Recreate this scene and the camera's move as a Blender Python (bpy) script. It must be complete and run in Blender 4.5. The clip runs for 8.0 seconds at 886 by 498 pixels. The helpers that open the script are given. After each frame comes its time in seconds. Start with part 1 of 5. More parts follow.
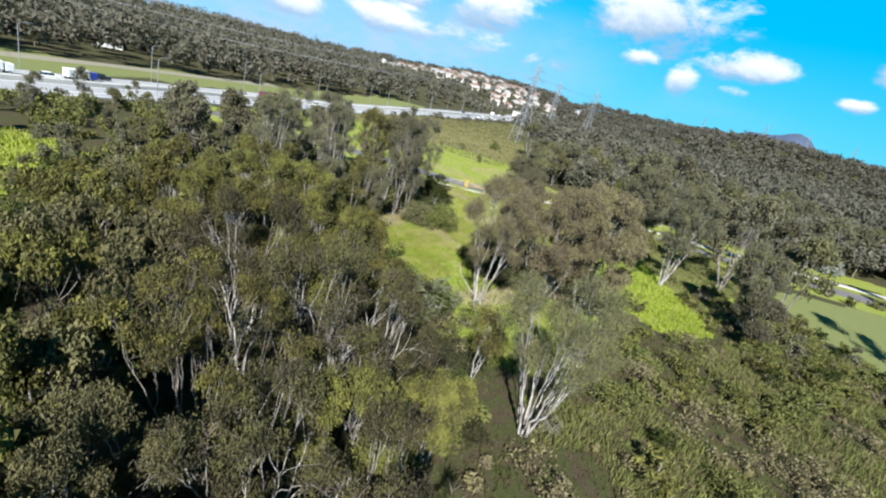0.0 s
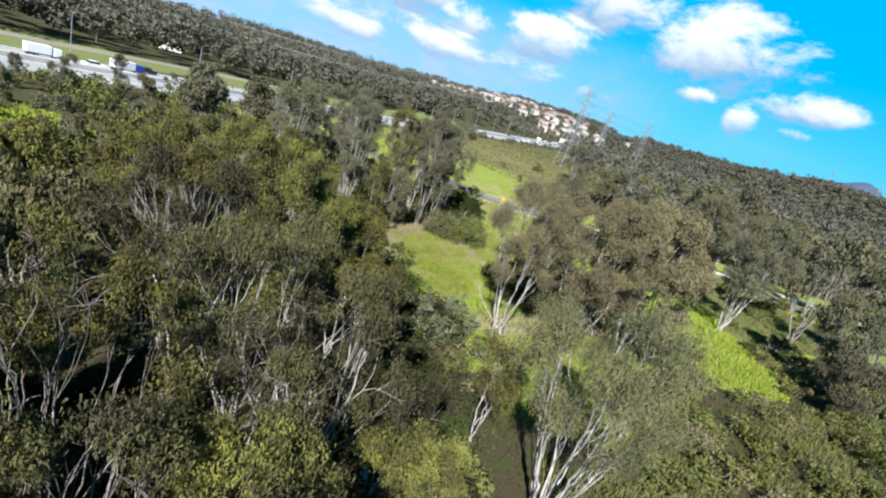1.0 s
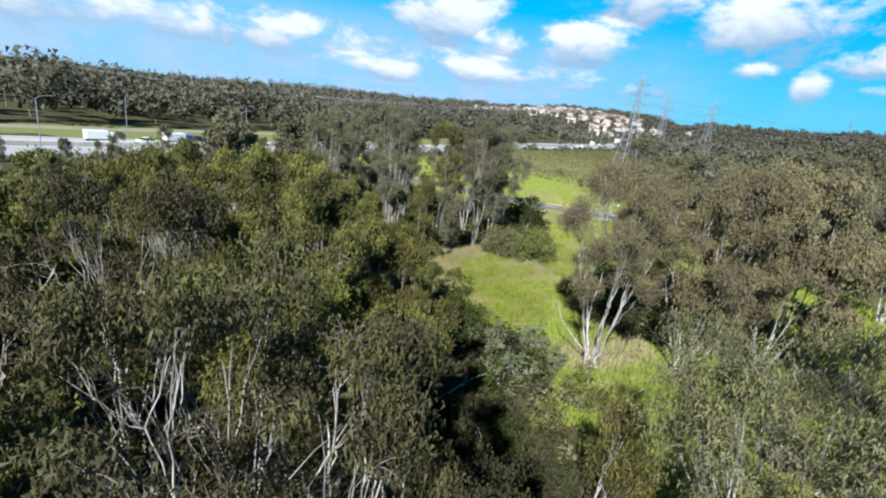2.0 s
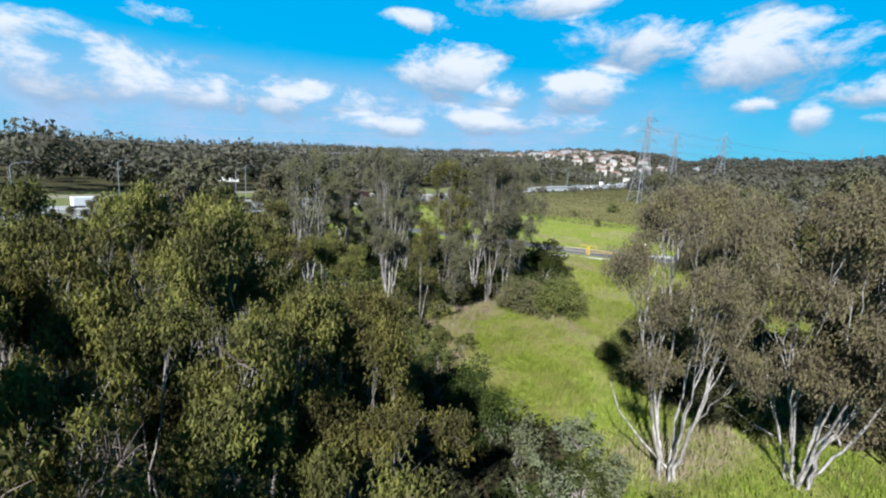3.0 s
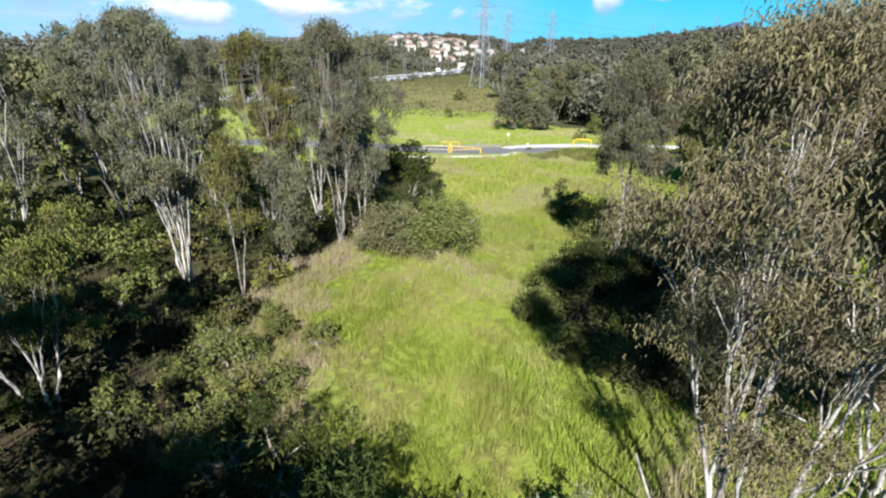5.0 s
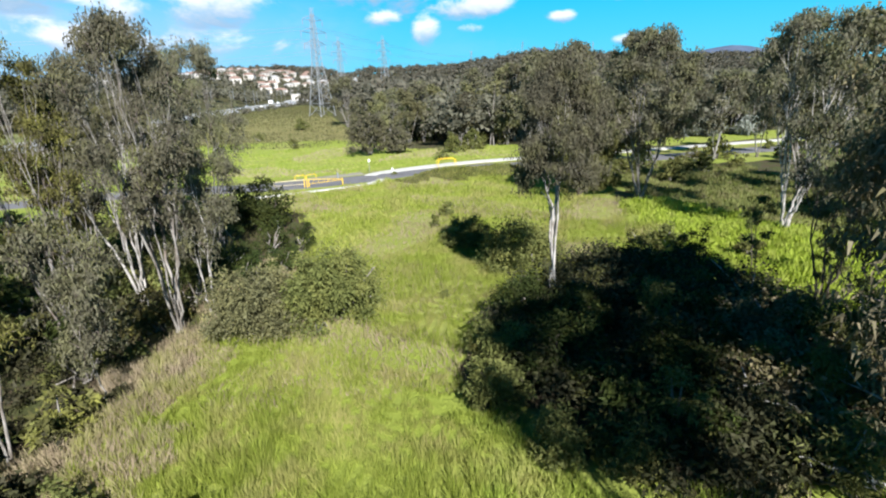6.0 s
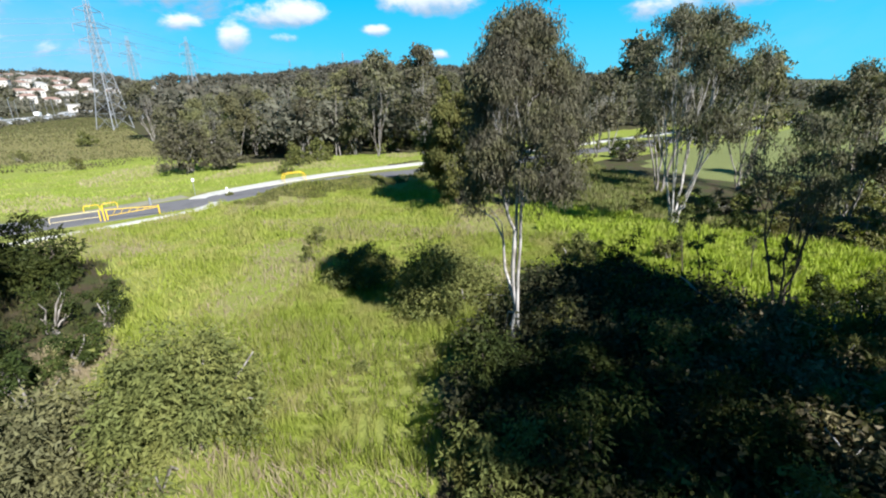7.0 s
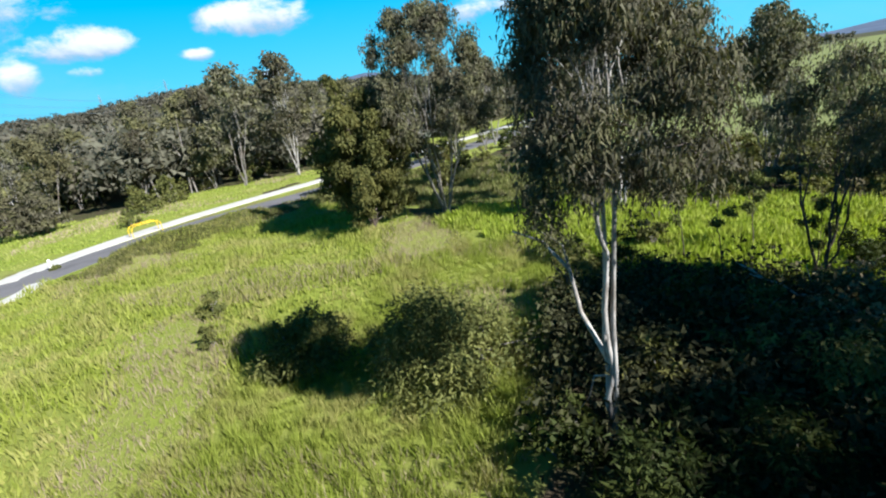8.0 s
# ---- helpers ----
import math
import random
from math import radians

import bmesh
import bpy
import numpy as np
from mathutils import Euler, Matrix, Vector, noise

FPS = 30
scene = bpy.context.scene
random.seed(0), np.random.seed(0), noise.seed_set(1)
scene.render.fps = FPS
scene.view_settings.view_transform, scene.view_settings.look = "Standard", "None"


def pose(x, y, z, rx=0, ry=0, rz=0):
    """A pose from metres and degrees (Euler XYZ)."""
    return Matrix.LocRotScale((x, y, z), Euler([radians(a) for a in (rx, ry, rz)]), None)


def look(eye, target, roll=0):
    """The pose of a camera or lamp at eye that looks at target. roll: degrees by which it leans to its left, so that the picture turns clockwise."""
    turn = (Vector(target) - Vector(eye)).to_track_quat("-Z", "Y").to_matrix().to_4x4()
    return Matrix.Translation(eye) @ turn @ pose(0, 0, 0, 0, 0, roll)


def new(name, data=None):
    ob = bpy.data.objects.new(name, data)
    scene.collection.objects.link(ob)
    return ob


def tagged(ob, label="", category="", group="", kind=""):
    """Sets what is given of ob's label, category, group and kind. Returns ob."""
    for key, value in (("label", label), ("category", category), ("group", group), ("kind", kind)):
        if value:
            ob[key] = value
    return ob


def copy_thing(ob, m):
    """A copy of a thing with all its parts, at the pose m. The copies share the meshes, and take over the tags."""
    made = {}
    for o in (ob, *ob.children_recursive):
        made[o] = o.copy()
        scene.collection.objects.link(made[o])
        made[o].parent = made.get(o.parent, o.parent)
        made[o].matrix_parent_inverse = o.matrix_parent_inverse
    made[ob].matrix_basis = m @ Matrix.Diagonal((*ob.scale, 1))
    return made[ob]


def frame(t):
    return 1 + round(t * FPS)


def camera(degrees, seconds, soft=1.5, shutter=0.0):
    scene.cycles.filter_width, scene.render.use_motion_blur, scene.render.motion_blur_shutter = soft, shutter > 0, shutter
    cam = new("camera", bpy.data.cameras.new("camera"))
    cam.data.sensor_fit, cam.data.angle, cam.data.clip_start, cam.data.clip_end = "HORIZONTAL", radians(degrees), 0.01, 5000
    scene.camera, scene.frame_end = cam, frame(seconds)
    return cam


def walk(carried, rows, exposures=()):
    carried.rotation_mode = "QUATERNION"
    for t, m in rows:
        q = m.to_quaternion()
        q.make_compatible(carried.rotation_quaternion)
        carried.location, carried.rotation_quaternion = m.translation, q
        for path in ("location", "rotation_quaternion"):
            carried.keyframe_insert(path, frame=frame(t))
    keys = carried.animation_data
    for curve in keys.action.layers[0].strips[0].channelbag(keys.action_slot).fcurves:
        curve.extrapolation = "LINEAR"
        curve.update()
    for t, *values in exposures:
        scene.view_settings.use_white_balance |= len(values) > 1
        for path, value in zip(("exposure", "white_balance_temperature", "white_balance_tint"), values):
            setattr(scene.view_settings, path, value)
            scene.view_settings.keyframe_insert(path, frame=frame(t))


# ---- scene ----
FOV = 87.0
cam = camera(FOV, 8.0, soft=2.1)
# seconds, x, y, z, then the turn about x, y and z in degrees
PATH = [
    (0.0, -0.60, 0.50, 20.33, 70.48, -13.89, 3.05),
    (0.5, 0.76, 4.04, 18.94, 70.03, -17.78, 7.93),
    (1.0, 1.44, 7.62, 17.51, 71.67, -16.86, 9.10),
    (1.5, 1.40, 10.98, 16.27, 72.49, -9.58, 11.01),
    (2.0, 1.23, 14.82, 15.10, 73.83, -6.74, 14.32),
    (2.2, 1.14, 16.30, 14.56, 76.80, -6.32, 13.31),
    (3.3, -0.40, 25.47, 13.60, 79.93, -2.50, 15.27),
    (3.5, -0.47, 26.70, 13.47, 77.62, -3.17, 12.82),
    (3.7, -0.61, 28.08, 13.45, 74.77, -5.34, 10.00),
    (4.0, -0.93, 30.07, 13.19, 73.56, -6.72, 8.02),
    (4.2, -1.15, 31.49, 12.99, 71.91, -8.05, 7.44),
    (5.3, -2.81, 39.98, 12.10, 67.66, 1.08, -9.17),
    (5.5, -2.91, 41.47, 11.83, 69.24, -0.65, -12.29),
    (6.0, -3.09, 45.50, 11.23, 71.09, 1.84, -23.59),
    (6.5, -2.81, 49.74, 10.65, 70.42, 2.52, -38.99),
    (7.0, -2.18, 53.93, 10.23, 71.76, 1.55, -44.03),
    (7.2, -1.88, 55.60, 10.13, 73.05, 2.14, -43.65),
    (7.5, -1.23, 57.93, 9.91, 75.57, 3.52, -42.64),
    (7.8, -0.25, 60.18, 9.86, 73.51, 7.95, -50.59),
    (8.0, 0.44, 61.71, 9.54, 71.35, 7.92, -62.01),
]
walk(cam, [(t, pose(x, y, z, rx, ry, rz)) for t, x, y, z, rx, ry, rz in PATH],
     exposures=[(0.0, 1.4, 6000, 10), (2.0, 1.3, 5900, 10), (3.5, 1.05, 5800, 10), (4.2, 1.18, 5900, 10), (5.5, 1.6, 6100, 10), (6.0, 1.46, 6050, 10), (6.5, 1.4, 6000, 10), (8.0, 1.45, 6000, 10)])

# ---- light ----
SUN_ELEVATION, SUN_TOWARDS = radians(37), radians(186.5)  # azimuth of the sun, clockwise from +y
sun = new("sun", bpy.data.lights.new("sun", "SUN"))
sun.data.energy, sun.data.angle, sun.data.color = 5.0, radians(0.6), (1.0, 0.95, 0.86)
sun_from = Vector((math.sin(SUN_TOWARDS) * math.cos(SUN_ELEVATION), math.cos(SUN_TOWARDS) * math.cos(SUN_ELEVATION), math.sin(SUN_ELEVATION)))
sun.matrix_world = look(sun_from * 100, (0, 0, 0))

world = bpy.data.worlds.new("sky")
scene.world = world
world.use_nodes = True


class Graph:
    """Short ways to add nodes to a tree."""

    def __init__(self, tree):
        self.tree = tree
        self.nodes, self.links = tree.nodes, tree.links

    def add(self, kind):
        return self.nodes.new(kind)

    def put(self, socket, value):
        if hasattr(value, "is_output"):
            self.links.new(value, socket)
        elif hasattr(socket.default_value, "__len__") and not hasattr(value, "__len__"):
            socket.default_value = [value] * len(socket.default_value)
        elif hasattr(socket.default_value, "__len__") and len(socket.default_value) == 4 and len(value) == 3:
            socket.default_value = (*value, 1.0)
        else:
            socket.default_value = value

    def math(self, op, a, b=0.0, c=0.0, clamp=False):
        node = self.add("ShaderNodeMath")
        node.operation, node.use_clamp = op, clamp
        for socket, value in zip(node.inputs, (a, b, c)):
            self.put(socket, value)
        return node.outputs[0]

    def ramp(self, value, lo, hi, to_lo=0.0, to_hi=1.0):
        node = self.add("ShaderNodeMapRange")
        node.interpolation_type = "SMOOTHSTEP"
        for socket, v in zip(node.inputs, (value, lo, hi, to_lo, to_hi)):
            self.put(socket, v)
        return node.outputs[0]

    def mix(self, factor, a, b, blend="MIX"):
        node = self.add("ShaderNodeMix")
        node.data_type, node.blend_type = "RGBA", blend
        self.put(node.inputs[0], factor)
        self.put(node.inputs[6], a)
        self.put(node.inputs[7], b)
        return node.outputs[2]

    def noise(self, scale, detail=4.0, rough=0.55, vector=None, distort=0.0):
        node = self.add("ShaderNodeTexNoise")
        node.inputs["Scale"].default_value, node.inputs["Detail"].default_value = scale, detail
        node.inputs["Roughness"].default_value, node.inputs["Distortion"].default_value = rough, distort
        if vector is not None:
            self.links.new(vector, node.inputs["Vector"])
        return node.outputs["Fac"]


def build_sky():
    g = Graph(world.node_tree)
    g.nodes.clear()
    out = g.add("ShaderNodeOutputWorld")
    sky = g.add("ShaderNodeTexSky")
    sky.sky_type, sky.sun_disc = "NISHITA", False
    sky.sun_elevation, sky.sun_rotation = SUN_ELEVATION, SUN_TOWARDS
    sky.air_density, sky.dust_density, sky.ozone_density = 1.0, 0.3, 2.5
    deep = g.add("ShaderNodeHueSaturation")
    deep.inputs["Hue"].default_value, deep.inputs["Saturation"].default_value, deep.inputs["Value"].default_value = 0.482, 1.55, 1.0
    g.links.new(sky.outputs[0], deep.inputs["Color"])
    place = g.add("ShaderNodeTexCoord").outputs["Generated"]
    split = g.add("ShaderNodeSeparateXYZ")
    g.links.new(place, split.inputs[0])
    x, y, z = split.outputs
    az = g.math("MULTIPLY", g.math("ARCTAN2", x, y), 180 / math.pi)
    el = g.math("MULTIPLY", g.math("ARCSINE", z), 180 / math.pi)
    # cumulus: azimuth, elevation, width and height in degrees, and how solid
    clouds = [(-19.2, 15.4, 9.5, 2.4, 0.8), (-15, 10.6, 12, 6.0, 0.95), (4.2, 13.9, 15, 5.4, 1.05), (-7.8, 8.0, 7.5, 3.6, 0.95), (0.8, 8.8, 10.5, 4.8, 1.0),
              (18.4, 11.9, 13.5, 6.4, 1.15), (17, 7.5, 4.2, 1.7, 0.8), (27.4, 8.6, 10, 3.0, 0.95), (22, 6.3, 3.2, 3.4, 0.85), (-29.6, 6.8, 7, 2.4, 0.8),
              (36.6, 17.6, 10.5, 5.4, 1.0), (-45, 12.8, 12, 2.4, 0.6), (-3, 17.8, 22, 3.2, 0.85), (43.6, 10.0, 10, 3.8, 1.0), (37, 7.0, 3.4, 1.3, 0.75),
              (43.8, 4.4, 4, 1.2, 0.7), (74.8, 8.4, 19, 3.2, 0.95), (95, 6.6, 9, 1.6, 0.8), (-22, 4.2, 18, 3.0, 0.6), (2, 5.0, 14, 3.0, 0.55), (-50, 6.5, 26, 7, 0.5),
              (27, 6.3, 4, 1.2, 0.6), (-36, 6.0, 34, 4.6, 0.8), (-12, 5.2, 22, 3.4, 0.75), (-58, 9.5, 20, 4, 0.6), (60, 14, 12, 5, 0.9), (-75, 9, 16, 6, 0.7)]
    field, belly = None, None
    for a, e, w, h, solid in clouds:
        u = g.math("DIVIDE", g.math("SUBTRACT", az, a), 0.54 * w)
        v = g.math("DIVIDE", g.math("SUBTRACT", el, e), 0.56 * h)
        inside = g.math("SUBTRACT", solid, g.math("ADD", g.math("MULTIPLY", u, u), g.math("MULTIPLY", v, v)))
        inside = g.math("MAXIMUM", inside, -1.2)
        under = g.math("MULTIPLY", g.ramp(inside, -0.7, 0.5), g.math("ADD", v, 0.9))
        field = inside if field is None else g.math("MAXIMUM", field, inside)
        belly = under if belly is None else g.math("MAXIMUM", belly, under)
    flat = g.add("ShaderNodeVectorMath")
    flat.operation = "MULTIPLY"
    g.links.new(place, flat.inputs[0])
    flat.inputs[1].default_value = (1.0, 1.0, 1.9)
    puffs = g.noise(8.0, 9.0, 0.62, flat.outputs[0], 0.25)
    wisps = g.noise(3.2, 6.0, 0.6, flat.outputs[0], 0.4)
    body = g.math("ADD", field, g.math("MULTIPLY", g.math("SUBTRACT", puffs, 0.53), 5.4))
    cover = g.ramp(body, -0.25, 0.85)
    veil = g.math("MULTIPLY", g.ramp(wisps, 0.48, 0.85), g.math("MULTIPLY", g.ramp(el, 0.0, 14.0, 0.55, 0.1), g.ramp(az, 35.0, 0.0, 0.4, 1.0)))
    west = g.math("MULTIPLY", g.ramp(az, 24.0, -8.0), g.ramp(el, 12.0, 6.0))
    veil = g.math("MAXIMUM", veil, g.math("MULTIPLY", west, g.ramp(puffs, 0.4, 0.62, 0.62, 1.0)))
    shade = g.math("ADD", belly, g.math("MULTIPLY", g.math("SUBTRACT", puffs, 0.5), 2.2))
    white = g.mix(g.ramp(shade, 0.2, 1.3), (3.7, 5.5, 7.3), (10.3, 10.6, 10.9))
    clear = g.mix(g.ramp(el, 0.0, 15.0), (1.2, 6.9, 9.3), (0.0, 5.3, 9.9))
    clear = g.mix(g.ramp(el, 14.0, 50.0), clear, (0.06, 0.42, 1.4))
    clear = g.mix(0.94, deep.outputs[0], clear)
    blue = g.mix(g.math("MULTIPLY", veil, 0.92), clear, (5.0, 7.0, 9.5))
    final = g.mix(cover, blue, white)
    back = g.add("ShaderNodeBackground")
    back.inputs["Strength"].default_value = 0.04
    g.links.new(final, back.inputs["Color"])
    g.links.new(back.outputs[0], out.inputs["Surface"])


build_sky()


# ---- materials ----
def material(name):
    m = bpy.data.materials.new(name)
    m.use_nodes = True
    g = Graph(m.node_tree)
    g.nodes.clear()
    return m, g


def finish(g, colour, rough=0.8, metal=0.0, bump=None, strength=0.3, distance=0.02, spec=0.3):
    shader = g.add("ShaderNodeBsdfPrincipled")
    g.put(shader.inputs["Base Color"], colour)
    g.put(shader.inputs["Roughness"], rough)
    shader.inputs["Metallic"].default_value = metal
    shader.inputs["Specular IOR Level"].default_value = spec
    if bump is not None:
        b = g.add("ShaderNodeBump")
        b.inputs["Strength"].default_value, b.inputs["Distance"].default_value = strength, distance
        g.links.new(bump, b.inputs["Height"])
        g.links.new(b.outputs[0], shader.inputs["Normal"])
    out = g.add("ShaderNodeOutputMaterial")
    g.links.new(shader.outputs[0], out.inputs["Surface"])
    return shader


def plain(name, colour, rough=0.6, metal=0.0, vary=0.25, scale=3.0):
    m, g = material(name)
    where = g.add("ShaderNodeTexCoord").outputs["Object"]
    dark = tuple(c * (1 - vary) for c in colour)
    coarse = g.ramp(g.noise(scale, 5.0, 0.6, where), 0.3, 0.7)
    fine = g.noise(scale * 14, 3.0, 0.6, where)
    finish(g, g.mix(coarse, dark, colour), g.math("ADD", rough - 0.1, g.math("MULTIPLY", fine, 0.2)), metal, fine, 0.15, 0.01)
    return m


def leaf_material(name, dark, light, tint, through_light=0.2, patches=0.8):
    """Foliage: each leaf and each tree differ a little; part of the light goes through."""
    m, g = material(name)
    geo = g.add("ShaderNodeNewGeometry")
    info = g.add("ShaderNodeObjectInfo")
    patch = g.noise(patches, 3.0, 0.6, geo.outputs["Position"])
    leaf = g.mix(geo.outputs["Random Per Island"], dark, light)
    leaf = g.mix(g.math("MULTIPLY", g.ramp(patch, 0.42, 0.68), 0.85), leaf, tint)
    hsv = g.add("ShaderNodeHueSaturation")
    g.put(hsv.inputs["Hue"], g.math("ADD", 0.487, g.math("MULTIPLY", info.outputs["Random"], 0.026)))
    hsv.inputs["Saturation"].default_value = 1.0
    g.put(hsv.inputs["Value"], g.math("ADD", 0.8, g.math("MULTIPLY", info.outputs["Random"], 0.4)))
    g.links.new(leaf, hsv.inputs["Color"])
    solid = g.add("ShaderNodeBsdfPrincipled")
    solid.inputs["Roughness"].default_value, solid.inputs["Specular IOR Level"].default_value = 0.6, 0.08
    g.links.new(hsv.outputs[0], solid.inputs["Base Color"])
    glow = g.add("ShaderNodeBsdfTranslucent")
    g.links.new(g.mix(1.0, hsv.outputs[0], (1.0, 1.05, 0.45), "MULTIPLY"), glow.inputs["Color"])
    both = g.add("ShaderNodeMixShader")
    both.inputs[0].default_value = through_light
    g.links.new(solid.outputs[0], both.inputs[1])
    g.links.new(glow.outputs[0], both.inputs[2])
    g.links.new(both.outputs[0], g.add("ShaderNodeOutputMaterial").inputs["Surface"])
    return m


def bark_material(name, pale, dark, brown):
    m, g = material(name)
    geo = g.add("ShaderNodeNewGeometry").outputs["Position"]
    squeeze = g.add("ShaderNodeVectorMath")
    squeeze.operation = "MULTIPLY"
    g.links.new(geo, squeeze.inputs[0])
    squeeze.inputs[1].default_value = (1, 1, 0.25)
    strips = g.noise(5.0, 6.0, 0.65, squeeze.outputs[0])
    blotch = g.noise(0.9, 4.0, 0.6, geo)
    c = g.mix(g.ramp(strips, 0.38, 0.62), dark, pale)
    c = g.mix(g.math("MULTIPLY", g.ramp(blotch, 0.5, 0.72), 0.8), c, brown)
    finish(g, c, 0.75, 0.0, strips, 0.5, 0.03, 0.2)
    return m


def ground_material():
    m, g = material("earth_and_grass")
    geo = g.add("ShaderNodeNewGeometry").outputs["Position"]
    grass = g.add("ShaderNodeAttribute")
    grass.attribute_name = "cover"
    split = g.add("ShaderNodeSeparateColor")
    g.links.new(grass.outputs["Color"], split.inputs[0])
    lush, dry, mown = split.outputs[0], split.outputs[1], split.outputs[2]
    fine, mid, wide = g.noise(6.0, 6.0, 0.7, geo), g.noise(0.7, 5.0, 0.6, geo), g.noise(0.09, 4.0, 0.6, geo)
    litter = g.mix(fine, (0.03, 0.023, 0.015), (0.09, 0.068, 0.042))
    litter = g.mix(g.ramp(mid, 0.38, 0.6), litter, (0.05, 0.056, 0.02))
    green = g.mix(fine, (0.13, 0.16, 0.022), (0.23, 0.275, 0.045))
    green = g.mix(g.ramp(wide, 0.4, 0.65), green, g.mix(fine, (0.14, 0.155, 0.035), (0.27, 0.28, 0.08)))
    straw = g.mix(fine, (0.11, 0.105, 0.035), (0.20, 0.175, 0.075))
    lawn = g.mix(fine, (0.12, 0.138, 0.045), (0.17, 0.182, 0.07))
    wobble = g.math("MULTIPLY", g.math("SUBTRACT", mid, 0.5), 0.9)
    c = g.mix(g.ramp(g.math("ADD", lush, wobble), 0.35, 0.65), litter, green)
    c = g.mix(g.ramp(g.math("ADD", dry, wobble), 0.35, 0.7), c, straw)
    c = g.mix(g.ramp(g.math("ADD", mown, g.math("MULTIPLY", wobble, 0.4)), 0.4, 0.6), c, lawn)
    finish(g, c, 0.95, 0.0, g.math("ADD", fine, mid), 0.8, 0.15, 0.1)
    return m


def road_material(name, base, light):
    m, g = material(name)
    geo = g.add("ShaderNodeNewGeometry").outputs["Position"]
    grit, stain = g.noise(22.0, 4.0, 0.7, geo), g.noise(0.5, 5.0, 0.65, geo)
    c = g.mix(grit, base, light)
    c = g.mix(g.math("MULTIPLY", g.ramp(stain, 0.45, 0.75), 0.5), c, tuple(v * 0.6 for v in base))
    finish(g, c, 0.9, 0.0, grit, 0.3, 0.01, 0.2)
    return m


GUM_LEAF = leaf_material("gum_leaf", (0.05, 0.047, 0.018), (0.1, 0.096, 0.035), (0.19, 0.183, 0.046), 0.22, 1.1)
OLIVE_LEAF = leaf_material("olive_gum_leaf", (0.07, 0.068, 0.034), (0.125, 0.122, 0.062), (0.17, 0.16, 0.07), 0.2, 1.0)
SAGE_LEAF = leaf_material("sage_leaf", (0.085, 0.095, 0.055), (0.14, 0.152, 0.09), (0.15, 0.155, 0.075), 0.2)
BROWN_LEAF = leaf_material("brownish_gum_leaf", (0.085, 0.071, 0.042), (0.17, 0.146, 0.092), (0.185, 0.165, 0.075), 0.2, 1.0)
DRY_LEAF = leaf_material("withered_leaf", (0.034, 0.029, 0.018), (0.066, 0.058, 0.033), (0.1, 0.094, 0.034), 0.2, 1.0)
# leaf colour brought near black to stand for deep shade
SHADE_LEAF = leaf_material("shade_dark_leaf", (0.022, 0.022, 0.012), (0.045, 0.043, 0.022), (0.04, 0.043, 0.015), 0.1)
GREY_LEAF = leaf_material("grey_gum_leaf", (0.066, 0.061, 0.042), (0.124, 0.116, 0.078), (0.132, 0.129, 0.06))
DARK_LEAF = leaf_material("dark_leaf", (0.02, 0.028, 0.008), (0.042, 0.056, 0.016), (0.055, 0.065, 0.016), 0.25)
BUSH_LEAF = leaf_material("bush_leaf", (0.064, 0.07, 0.022), (0.116, 0.124, 0.04), (0.15, 0.147, 0.044))
# lightened and greyed a little, to carry the haze of distance
FAR_LEAF = leaf_material("far_leaf", (0.07, 0.068, 0.05), (0.108, 0.103, 0.076), (0.11, 0.098, 0.076), 0.2, 0.09)
SILVER_LEAF = leaf_material("silver_leaf", (0.16, 0.17, 0.15), (0.24, 0.25, 0.22), (0.2, 0.21, 0.18), 0.2)
PALE_BARK = bark_material("pale_bark", (0.40, 0.375, 0.35), (0.17, 0.155, 0.14), (0.15, 0.125, 0.10))
GREY_BARK = bark_material("grey_bark", (0.26, 0.24, 0.22), (0.11, 0.095, 0.08), (0.12, 0.09, 0.07))
TWIG_BARK = bark_material("twig_bark", (0.16, 0.13, 0.112), (0.07, 0.055, 0.046), (0.10, 0.075, 0.062))
DARK_BARK = bark_material("dark_bark", (0.10, 0.08, 0.065), (0.04, 0.032, 0.026), (0.07, 0.05, 0.04))
GROUND = ground_material()
LANE_ASPHALT = road_material("asphalt", (0.095, 0.09, 0.095), (0.155, 0.148, 0.152))
WORN_ASPHALT = road_material("sun_bleached_asphalt", (0.24, 0.24, 0.245), (0.33, 0.33, 0.335))
CONCRETE = road_material("concrete", (0.36, 0.345, 0.315), (0.47, 0.455, 0.42))
GRAVEL = road_material("gravel_verge", (0.16, 0.15, 0.11), (0.27, 0.25, 0.18))
GRASS = leaf_material("grass_blade", (0.175, 0.222, 0.03), (0.315, 0.355, 0.072), (0.34, 0.315, 0.12), 0.4, 0.35)
LIME_GRASS = leaf_material("lime_grass_blade", (0.19, 0.225, 0.025), (0.31, 0.35, 0.05), (0.28, 0.29, 0.07), 0.4)
STRAW = leaf_material("dry_grass_blade", (0.25, 0.20, 0.13), (0.38, 0.31, 0.22), (0.30, 0.30, 0.11), 0.3)
SLOPE_GRASS = leaf_material("slope_grass_blade", (0.11, 0.125, 0.035), (0.19, 0.20, 0.07), (0.17, 0.145, 0.08), 0.3)
SCRUB = leaf_material("scrub_blade", (0.05, 0.045, 0.022), (0.10, 0.09, 0.045), (0.08, 0.095, 0.025), 0.2)
YELLOW = plain("yellow_paint", (0.80, 0.52, 0.02), 0.45)
PALE_YELLOW = plain("faded_yellow_paint", (0.72, 0.60, 0.32), 0.5)
WHITE_PAINT = plain("white_paint", (0.78, 0.77, 0.74), 0.5, 0.0, 0.12)
STEEL = plain("galvanised_steel", (0.30, 0.31, 0.33), 0.55, 0.5)
BRICK = plain("cream_render", (0.46, 0.42, 0.38), 0.85)
